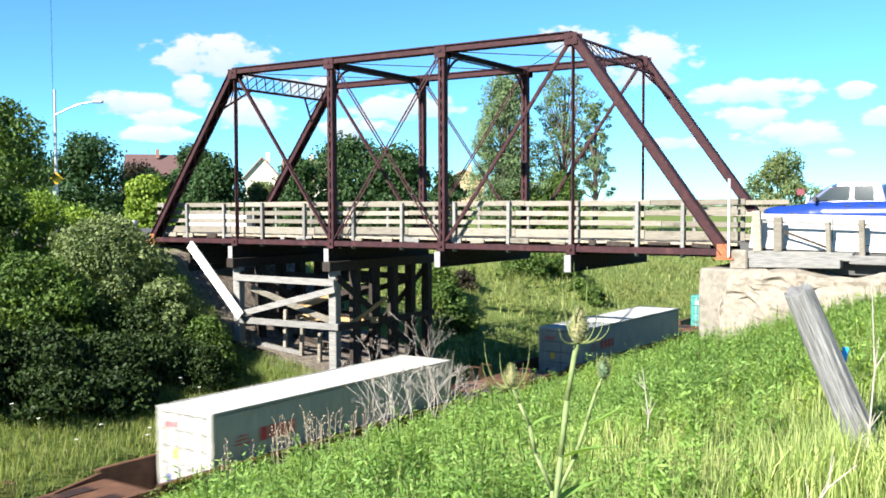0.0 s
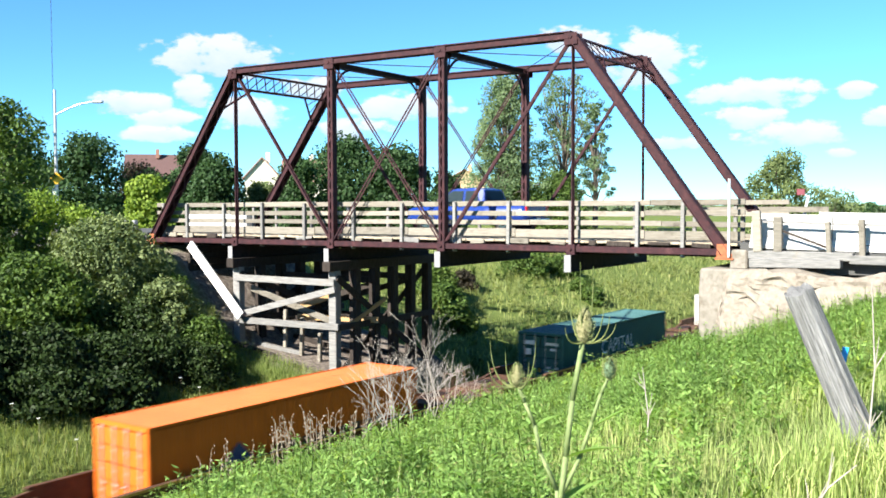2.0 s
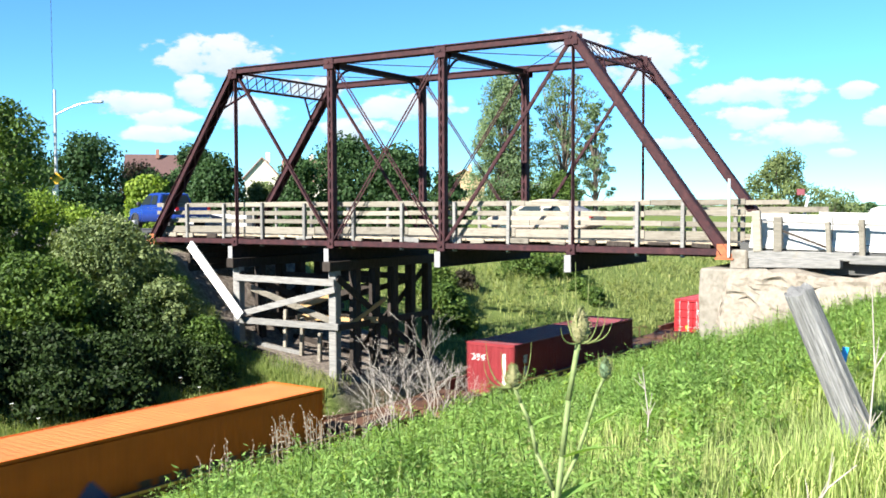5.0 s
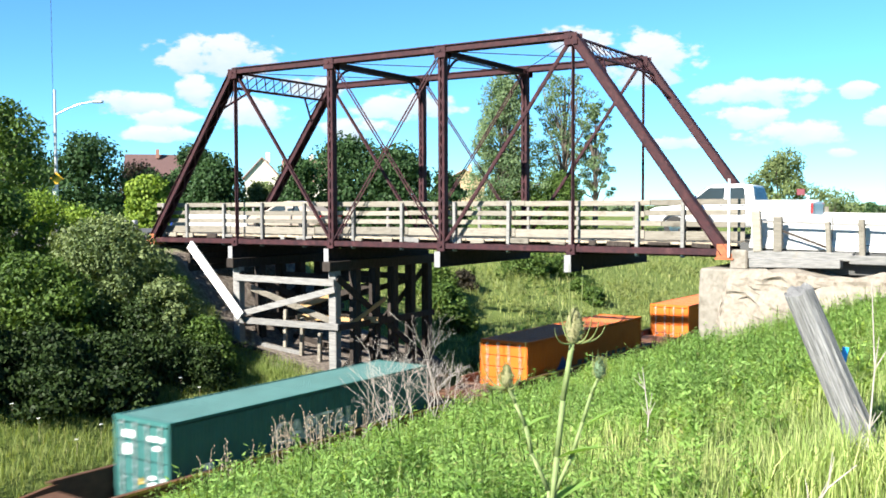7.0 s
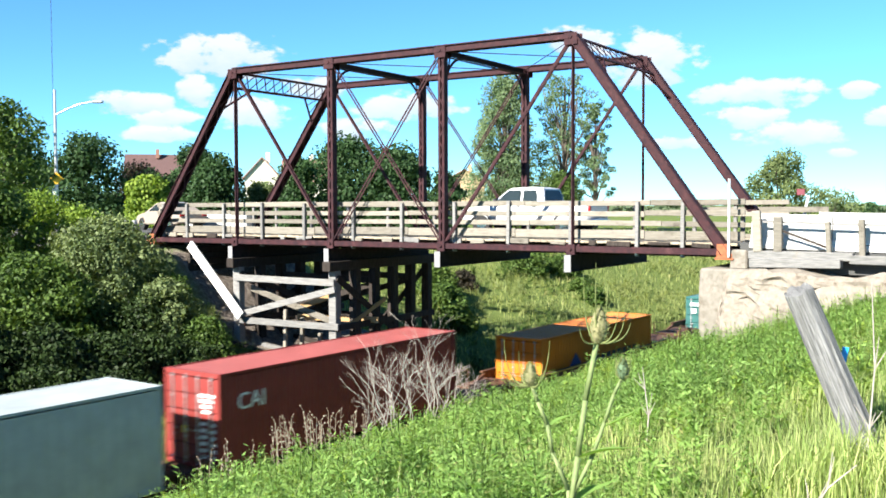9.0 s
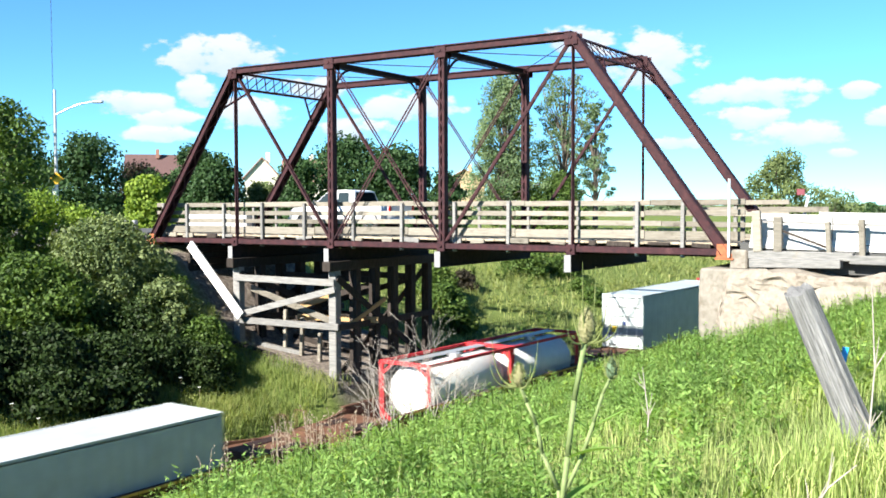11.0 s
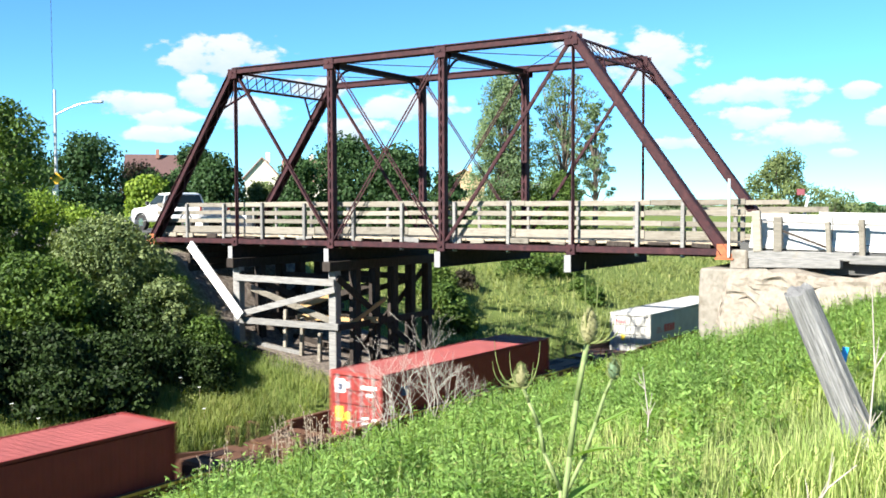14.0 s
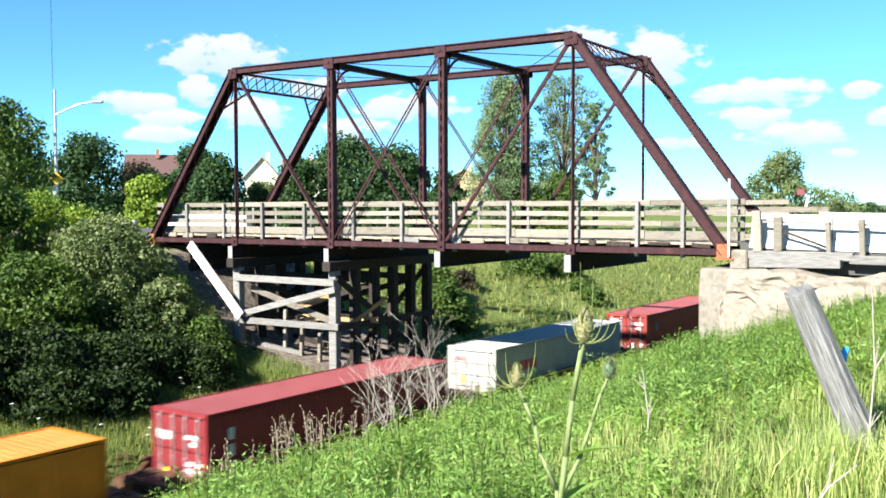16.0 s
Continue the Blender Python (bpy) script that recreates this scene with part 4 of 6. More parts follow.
def ring(x, w0, w1, z0, z1):
    return [(x, -w0, z0), (x, w0, z0), (x, w1, z1), (x, -w1, z1)]


def wheels(v, xs, r, half):
    for x in xs:
        for s in (-1, 1):
            w = part("wheel", tube(bmn(), (x, s * (half - 0.24), r), (x, s * half, r), r, None, 22), TYRE, v)
            bm = bmn()
            tube(bm, (x, s * (half - 0.05), r), (x, s * (half + 0.012), r), r * 0.6, r * 0.5, 14)
            part("rim", bm, CHROME, w, "bright alloy rim")


def pane(v, pts, mat=GLASS):
    bm = bmn()
    f = bm.faces.new([bm.verts.new(p) for p in pts])
    bmesh.ops.solidify(bm, geom=[f], thickness=0.012)
    part("window", bm, mat, v, "dark tinted glass")


def build_pickup(name_label, paint):
    v = thing("pickup_truck", name_label, "pickup truck", group="vehicles on the road")
    part("body", loft([ring(-2.85, 0.93, 0.95, 0.55, 1.28), ring(-2.6, 0.98, 0.97, 0.45, 1.3), ring(-1.0, 0.99, 0.97, 0.42, 1.3), ring(0.95, 0.99, 0.96, 0.42, 1.28),
                       ring(1.35, 0.98, 0.93, 0.42, 1.22), ring(2.6, 0.96, 0.88, 0.45, 1.12), ring(2.88, 0.86, 0.82, 0.55, 1.02)], 0.03), paint, v, "", True)
    part("cab", loft([ring(-0.98, 0.95, 0.93, 1.22, 1.3), ring(-0.85, 0.93, 0.74, 1.22, 1.86), ring(-0.4, 0.93, 0.76, 1.22, 1.93), ring(0.5, 0.93, 0.75, 1.22, 1.9),
                      ring(0.75, 0.93, 0.72, 1.22, 1.82), ring(1.5, 0.9, 0.84, 1.2, 1.25)], 0.02), paint, v)
    for s in (-1, 1):
        def sp(x, z):
            t = (z - 1.22) / 0.68
            return (x, s * (0.972 - 0.185 * t), z)
        pane(v, [sp(-0.66, 1.33), sp(-0.02, 1.33), sp(-0.02, 1.8), sp(-0.58, 1.8)])
        pane(v, [sp(0.1, 1.33), sp(1.2, 1.33), sp(0.78, 1.7), sp(0.64, 1.8), sp(0.1, 1.8)])
        part("bed_cover_rail", beam(bmn(), (-2.7, s * 0.93, 1.33), (-1.0, s * 0.93, 1.33), 0.08, 0.05), paint, v)
        part("tail_light", box(bmn(), (-2.86, s * 0.86, 1.08), (0.06, 0.16, 0.36), None, 0.01), TAIL_RED, v, "red tail light")
        part("mirror", box(bmn(), (1.15, s * 1.08, 1.38), (0.12, 0.2, 0.2), None, 0.03), GREY_TRIM, v)
        part("headlight", box(bmn(), (2.82, s * 0.72, 0.95), (0.08, 0.24, 0.14), None, 0.02), CHROME, v)
        for x in (-1.85, 1.85):
            bm = bmn()
            for t in np.linspace(0, math.pi, 10)[:-1]:
                a, b = t, t + math.pi / 9
                beam(bm, (x + 0.47 * math.cos(a), s * 0.985, 0.42 + 0.47 * math.sin(a)), (x + 0.47 * math.cos(b), s * 0.985, 0.42 + 0.47 * math.sin(b)), 0.05, 0.07, up=(0, 1, 0))
            part("wheel_arch", bm, GREY_TRIM, v)
        part("door_handle", box(bmn(), (0.15, s * 0.985, 1.16), (0.16, 0.03, 0.035), None, 0.01), GREY_TRIM, v)
        part("door_handle", box(bmn(), (-0.55, s * 0.985, 1.16), (0.16, 0.03, 0.035), None, 0.01), GREY_TRIM, v)
    pane(v, [(-0.99, -0.78, 1.34), (-0.99, 0.78, 1.34), (-0.885, 0.66, 1.8), (-0.885, -0.66, 1.8)])
    pane(v, [(1.42, -0.8, 1.33), (1.42, 0.8, 1.33), (0.82, 0.66, 1.8), (0.82, -0.66, 1.8)])
    part("tailgate", box(bmn(), (-2.87, 0, 1.0), (0.04, 1.5, 0.5), None, 0.015), paint, v)
    part("licence_plate", box(bmn(), (-2.93, 0, 0.62), (0.02, 0.3, 0.15)), WHITE_CAR, v)
    part("rear_bumper", box(bmn(), (-2.9, 0, 0.58), (0.14, 1.9, 0.18), None, 0.03), CHROME, v)
    part("front_bumper", box(bmn(), (2.88, 0, 0.58), (0.14, 1.9, 0.22), None, 0.03), CHROME, v)
    part("grille", box(bmn(), (2.86, 0, 0.9), (0.08, 1.1, 0.26), None, 0.02), GREY_TRIM, v)
    wheels(v, (-1.85, 1.85), 0.4, 0.97)
    return v


def build_sedan():
    v = thing("sedan_car", "champagne-beige four-door sedan car", "car", group="vehicles on the road")
    part("body", loft([ring(-2.3, 0.8, 0.76, 0.45, 0.9), ring(-2.0, 0.88, 0.82, 0.32, 0.98), ring(0, 0.9, 0.84, 0.3, 0.95), ring(1.2, 0.9, 0.82, 0.3, 0.92),
                       ring(2.05, 0.87, 0.76, 0.32, 0.78), ring(2.35, 0.74, 0.66, 0.42, 0.68)], 0.04), BEIGE_CAR, v)
    part("cabin", loft([ring(-1.7, 0.8, 0.76, 0.88, 0.96), ring(-0.95, 0.82, 0.6, 0.88, 1.38), ring(-0.2, 0.82, 0.62, 0.88, 1.45), ring(0.4, 0.82, 0.6, 0.88, 1.38), ring(1.25, 0.8, 0.74, 0.88, 0.93)], 0.02), BEIGE_CAR, v)
    for s in (-1, 1):
        def sp(x, z):
            return (x, s * (0.83 - 0.2 * (z - 0.88) / 0.5), z)
        pane(v, [sp(-1.1, 0.98), sp(-0.3, 0.98), sp(-0.3, 1.34), sp(-0.8, 1.3)])
        pane(v, [sp(-0.2, 0.98), sp(0.85, 0.98), sp(0.35, 1.3), sp(-0.2, 1.36)])
        part("tail_light", box(bmn(), (-2.28, s * 0.62, 0.78), (0.08, 0.3, 0.14), None, 0.02), TAIL_RED, v, "red tail light")
        part("headlight", box(bmn(), (2.24, s * 0.56, 0.62), (0.12, 0.3, 0.12), None, 0.02), CHROME, v)
    pane(v, [(-1.6, -0.68, 0.99), (-1.6, 0.68, 0.99), (-1.0, 0.56, 1.36), (-1.0, -0.56, 1.36)])
    pane(v, [(1.2, -0.7, 0.96), (1.2, 0.7, 0.96), (0.48, 0.56, 1.35), (0.48, -0.56, 1.35)])
    wheels(v, (-1.4, 1.4), 0.32, 0.89)
    return v


Z = DECK_Z + 0.025

def side_road(s, turn):
    """A pose s metres down the side road, nose down its slope."""
    return pose(-4.0 - 0.673 * s, 3.5 + 0.74 * s, Z - 0.0988 * s, 0, 5.6, turn)


def turn_off(t, end):
    """Turning off the road's end into the side street from the time t on, and down it as far as end metres."""
    return [(t, pose(-2.8, 3.9, Z, 0, 0, 174)), (t + 0.4, pose(-3.9, 4.2, Z - 0.02, 0, 1, 160)), (t + 0.9, side_road(3.1, 140)), (t + 1.4, side_road(7.5, 133)), (t + 1.9, side_road(12.2, 132.3))] + (
        [(t + 3.6, side_road(end, 132.3)), (16, side_road(end, 132.3))] if end else [])


blue = build_pickup("bright blue crew-cab pickup truck with dark windows", BLUE_PAINT)
VEHICLES.append((blue, [(0, pose(30.3, 3.7, Z, 0, 0, 180)), (0.7, pose(25.2, 3.75, Z, 0, 0, 180)), (1.5, pose(19.1, 3.8, Z, 0, 0, 180)), (2.5, pose(11.6, 3.8, Z, 0, 0, 180)),
                        (3.5, pose(4.2, 3.8, Z, 0, 0, 180)), (4.2, pose(0.1, 3.8, Z, 0, 0, 180))] + turn_off(4.7, 24.0)))
sedan = build_sedan()
VEHICLES.append((sedan, [(0, pose(46.0, 3.8, Z, 0, 0, 180)), (2.9, pose(31.0, 3.8, Z, 0, 0, 180)), (3.5, pose(27.9, 3.8, Z, 0, 0, 180)), (4.2, pose(24.0, 3.8, Z, 0, 0, 180)), (6.3, pose(9.4, 3.8, Z, 0, 0, 180)),
                         (7.5, pose(2.8, 3.8, Z, 0, 0, 180)), (8.0, pose(0.5, 3.8, Z, 0, 0, 180))] + turn_off(8.8, 18.4)))
silver = build_pickup("white crew-cab pickup truck with dark windows", WHITE_CAR)
VEHICLES.append((silver, [(0, pose(56.0, 3.7, Z, 0, 0, 180)), (6.3, pose(28.7, 3.7, Z, 0, 0, 180)), (7.0, pose(26.15, 3.75, Z, 0, 0, 180)), (7.5, pose(24.1, 3.75, Z, 0, 0, 180)),
                          (8.0, pose(21.95, 3.8, Z, 0, 0, 180)), (9.0, pose(18.05, 3.8, Z, 0, 0, 180)), (11.3, pose(7.4, 3.8, Z, 0, 0, 180)), (12.0, pose(4.3, 3.8, Z, 0, 0, 180)), (12.5, pose(1.6, 3.8, Z, 0, 0, 180)),
                          (13.0, pose(-0.1, 3.8, Z, 0, 0, 180)), (13.5, pose(-1.6, 3.8, Z, 0, 0, 178))] + turn_off(14.1, 0)))


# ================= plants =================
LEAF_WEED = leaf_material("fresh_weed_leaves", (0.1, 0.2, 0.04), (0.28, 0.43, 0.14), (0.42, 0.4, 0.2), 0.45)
LEAF_GRASS = leaf_material("long_grass", (0.17, 0.271, 0.07), (0.372, 0.434, 0.194), (0.527, 0.465, 0.31), 0.42)
LEAF_DRYGRASS = leaf_material("rough_bank_grass", (0.099, 0.149, 0.037), (0.236, 0.273, 0.099), (0.322, 0.291, 0.155), 0.42)
LEAF_TREE = leaf_material("dark_tree_leaves", (0.012, 0.034, 0.012), (0.037, 0.076, 0.028), None, 0.2)
LEAF_BANK = leaf_material("pale_bank_grass", (0.148, 0.192, 0.068), (0.32, 0.357, 0.155), (0.407, 0.37, 0.209), 0.42)
LEAF_WILLOW = leaf_material("grey_green_leaves", (0.057, 0.086, 0.035), (0.152, 0.196, 0.088), None, 0.3)
LEAF_BUSH = leaf_material("mid_green_bush_leaves", (0.027, 0.054, 0.014), (0.082, 0.137, 0.032), None, 0.3)
# bush green darkened: the shade under the big bushes, put into the colour
LEAF_SHADED = leaf_material("shade_darkened_bush_leaves", (0.008, 0.017, 0.005), (0.028, 0.05, 0.014), None, 0.15)
# paler, greyer green: distance haze painted into the leaves
LEAF_HAZE = leaf_material("haze_tinted_leaves", (0.062, 0.093, 0.056), (0.099, 0.136, 0.081), None, 0.2)
LEAF_LIGHT = leaf_material("yellow_green_leaves", (0.079, 0.145, 0.021), (0.207, 0.292, 0.054), None, 0.4)
LEAF_RED = leaf_material("purple_brown_leaves", (0.012, 0.012, 0.009), (0.034, 0.028, 0.019), None, 0.2)
LEAF_PINE = leaf_material("bluish_poplar_leaves", (0.06, 0.1, 0.052), (0.15, 0.215, 0.115), None, 0.25)
BARK = surface("grey_brown_bark", (0.053, 0.041, 0.03), (0.15, 0.124, 0.098), 14, 0.95, stretch=(3, 3, 0.4), bump_strength=0.8)
TWIG = surface("bleached_dead_twig", (0.202, 0.176, 0.148), (0.351, 0.317, 0.284), 20, 0.9)
DRY_STALK = surface("dry_brown_stalk", (0.165, 0.128, 0.09), (0.315, 0.262, 0.203), 20, 0.95)
rng = np.random.default_rng(7)


def unit(v):
    return v / np.maximum(np.linalg.norm(v, axis=-1, keepdims=True), 1e-6)


def leaf_quads(c, d, w, size, ratio):
    """Kite-shaped leaves: centres c, long axes d, side axes w, lengths size."""
    a = c - d * size[:, None] * 0.5
    b = c + d * size[:, None] * 0.5
    m = c - d * size[:, None] * 0.08
    l, r = m + w * size[:, None] * ratio, m - w * size[:, None] * ratio
    v = np.stack([a, l, b, r], 1).reshape(-1, 3)
    f = np.arange(len(v)).reshape(-1, 4)
    return v, f


def weed_template(h, leaves, leaf, spread, seed):
    """Stems with narrow leaves up their length, as one array of quads."""
    r = np.random.default_rng(seed)
    stems = 3
    vs = []
    for s in range(stems):
        a = r.uniform(0, 6.28)
        lean = np.array([math.cos(a), math.sin(a), 0]) * spread * r.uniform(0.2, 1)
        hh = h * r.uniform(0.65, 1.0)
        t = np.sort(r.uniform(0.12, 1.0, leaves // stems))
        p = lean[None] * (t ** 1.3)[:, None] + np.array([0, 0, 1.0])[None] * (t * hh)[:, None]
        az = r.uniform(0, 6.28, len(t))
        up = r.uniform(-0.1, 0.9, len(t))
        d = unit(np.stack([np.cos(az), np.sin(az), up], 1))
        w = unit(np.cross(d, np.array([0, 0, 1.0])) + r.normal(0, 0.3, (len(t), 3)))
        sz = leaf * r.uniform(0.6, 1.2, len(t)) * (1.15 - 0.5 * t)
        v, _ = leaf_quads(p + d * sz[:, None] * 0.5, d, w, sz, 0.13)
        vs.append(v)
        sv = np.array([[0, 0, 0], lean + [0.006, 0, hh], lean + [0, 0, hh], [0.012, 0, 0]])
        vs.append(sv)
    return np.concatenate(vs)


def scatter(temps, pts, scales):
    out = []
    which = rng.integers(0, len(temps), len(pts))
    ang = rng.uniform(0, 6.283, len(pts))
    for k, t in enumerate(temps):
        sel = np.where(which == k)[0]
        if not len(sel):
            continue
        c, s = np.cos(ang[sel]), np.sin(ang[sel])
        x = t[None, :, 0] * c[:, None] - t[None, :, 1] * s[:, None]
        y = t[None, :, 0] * s[:, None] + t[None, :, 1] * c[:, None]
        z = np.repeat(t[None, :, 2], len(sel), 0)
        p = np.stack([x, y, z], 2) * scales[sel][:, None, None] + pts[sel][:, None, :]
        out.append(p.reshape(-1, 3))
    v = np.concatenate(out)
    return v, np.arange(len(v)).reshape(-1, 4)


def spread_points(n, e0, e1, y0, y1, keep=None):
    e, y = rng.uniform(e0, e1, n), rng.uniform(y0, y1, n)
    x = 14.62 + K * y + e
    pts = [(a, b, ground_z(a, b) - 0.03) for a, b in zip(x, y) if keep is None or keep(a, b)]
    return np.array(pts)


def patchy(a, b, s=0.35, off=0.0, cut=0.0):
    return noise.noise((a * s, b * s, off)) > cut


def blades(pts, h, w, mat, name, words, bend=0.35):
    """Grass blades of two quads each."""
    n = len(pts)
    hh = h * rng.uniform(0.5, 1.15, n)
    az = rng.uniform(0, 6.283, n)
    d = np.stack([np.cos(az), np.sin(az), np.zeros(n)], 1)
    sd = np.stack([-np.sin(az), np.cos(az), np.zeros(n)], 1) * (w * rng.uniform(0.6, 1.3, n))[:, None]
    up = np.array([0, 0, 1.0])
    b = bend * rng.uniform(0.1, 1.2, n)
    m = pts + up * (hh * 0.55)[:, None] + d * (hh * b * 0.3)[:, None]
    t = pts + up * (hh * (1 - 0.25 * b))[:, None] + d * (hh * b)[:, None]
    v = np.stack([pts - sd, pts + sd, m + sd * 0.8, m - sd * 0.8, t + sd * 0.12, t - sd * 0.12], 1).reshape(-1, 3)
    base = np.arange(n)[:, None] * 6
    f = np.concatenate([base + [0, 1, 2, 3], base + [3, 2, 4, 5]])
    return tagged(soup(name, v, f, mat), words, "grass", kind="stuff")


def clear_of_road(a, b):
    return not (27.0 < a < 60 and -1.4 < b < 8) and math.hypot(a - 36.33, b + 31.28) > 3.4


def near_bank():
    temps = [weed_template(rng.uniform(0.36, 0.62), 54, 0.1, 0.2, 10 + i) for i in range(7)]
    pts = spread_points(13500, 6.5, 22.5, -29, 1.5, lambda a, b: clear_of_road(a, b) and (a - K * b - 14.62 < 20 + 3 * noise.noise((a * 0.3, b * 0.3, 2)) or b > -14))
    sc = rng.uniform(0.6, 1.2, len(pts)) * np.array([0.85 + 0.6 * noise.noise((p[0] * 0.45, p[1] * 0.45, 3)) for p in pts])
    v, f = scatter(temps, pts, sc)
    tagged(soup("weeds", v, f, LEAF_WEED), "dense bright green leafy weeds on the near bank", "weeds", kind="stuff")
    big = [weed_template(rng.uniform(0.45, 0.65), 42, 0.12, 0.3, 40 + i) for i in range(5)]
    pts = spread_points(3000, 6.5, 24, -30, 2.0, lambda a, b: clear_of_road(a, b) and patchy(a, b, 0.4, 8, 0.05))
    v, f = scatter(big, pts, rng.uniform(0.6, 1.25, len(pts)))
    tagged(soup("weeds", v, f, LEAF_LIGHT), "taller yellow-green weeds among the others", "weeds", kind="stuff")
    tall = [weed_template(rng.uniform(0.6, 0.85), 66, 0.105, 0.2, 90 + i) for i in range(5)]
    pts = spread_points(3200, 11.5, 21.0, -27, 0.5, lambda a, b: clear_of_road(a, b) and patchy(a, b, 0.55, 21, 0.12))
    v, f = scatter(tall, pts, rng.uniform(0.7, 1.2, len(pts)))
    tagged(soup("weeds", v, f, LEAF_WEED), "tall leafy weeds standing above the others", "weeds", kind="stuff")
    blades(spread_points(46000, 15.5, 25, -29, -6, lambda a, b: clear_of_road(a, b) and a - K * b - 14.62 > 18.6 + 2.5 * noise.noise((a * 0.3, b * 0.3, 2))), 0.4, 0.0032, LEAF_GRASS, "grass", "long sunlit grass with pale seed stalks", 0.7)
    blades(spread_points(5000, 6.0, 18, -30, 2, clear_of_road), 0.5, 0.0035, LEAF_GRASS, "grass", "thin grass mixed into the weeds", 0.6)


def other_banks():
    blades(spread_points(12000, -10.5, -3.1, -9, -0.5, lambda a, b: a < 12.2), 0.45, 0.011, LEAF_DRYGRASS, "grass", "green grass at the foot of the gravel slope", 0.7)
    blades(spread_points(26000, -13, -3.2, -26, 0.5, lambda a, b: not (b > -1.2 and 1 < a < 11.2)), 0.5, 0.012, LEAF_DRYGRASS, "grass", "rough tall grass beside the track", 0.8)
    temps = [weed_template(rng.uniform(0.5, 0.9), 40, 0.2, 0.4, 70 + i) for i in range(5)]
    pts = spread_points(5200, -40, -3.4, 8.5, 85, lambda a, b: patchy(a, b, 0.16, 4, -0.1))
    v, f = scatter(temps, pts, rng.uniform(0.6, 1.3, len(pts)))
    tagged(soup("weeds", v, f, LEAF_BANK), "pale green scrub on the far bank", "weeds", kind="stuff")
    pts = spread_points(700, -26, -3.4, 9.0, 60, lambda a, b: patchy(a, b, 0.13, 14, 0.15))
    v, f = scatter(temps, pts, rng.uniform(1.2, 2.0, len(pts)))
    tagged(soup("scrub", v, f, LEAF_BUSH), "greener low bushes on the far bank", "bushes", kind="stuff")
    blades(spread_points(26000, -40, -3.2, 7.5, 80), 0.6, 0.022, LEAF_BANK, "grass", "tall rough grass on the far bank", 0.9)
    for i, (x, y, up, rad, mat, n, words) in enumerate((
            (2.2, 33.0, 1.5, 2.1, LEAF_BUSH, 6500, "leafy green shrub on the far bank"),
            (3.4, 36.5, 1.3, 1.8, LEAF_BUSH, 5000, "leafy green shrub on the far bank"),
            (0.4, 35.5, 1.4, 1.7, LEAF_WILLOW, 4500, "grey-green shrub on the far bank"),
            (8.3, 31.5, 1.1, 0.9, LEAF_BUSH, 2400, "small green shrub above the track"),
            (6.6, 33.0, 1.0, 0.8, LEAF_BUSH, 2000, "small green shrub above the track"),
            (3.6, 18.6, 1.9, 1.6, LEAF_BUSH, 5000, "green shrub behind the trestle"),
            (5.4, 16.8, 1.6, 1.3, LEAF_BUSH, 4200, "green shrub behind the trestle"),
            (7.6, 14.8, 1.4, 1.2, LEAF_BUSH, 3800, "green shrub by the foot of the trestle"),
            (3.2, 22.6, 1.1, 0.9, LEAF_RED, 1500, "reddish-brown withered shrub on the far bank"),
            (-9.0, 52.0, 1.6, 2.0, LEAF_BUSH, 3500, "green shrub high on the far bank"),
            (1.5, 57.0, 1.4, 1.6, LEAF_WILLOW, 3000, "grey-green shrub high on the far bank"))):
        tree(x, y, ground_z(x, y) + up, rad, mat, 0.2, n, words, None, "bush", 50, "bush", 130 + i)
    blades(spread_points(6000, 3.2, 8.0, -24, 34), 0.6, 0.015, LEAF_DRYGRASS, "grass", "dry grass at the foot of the near bank")


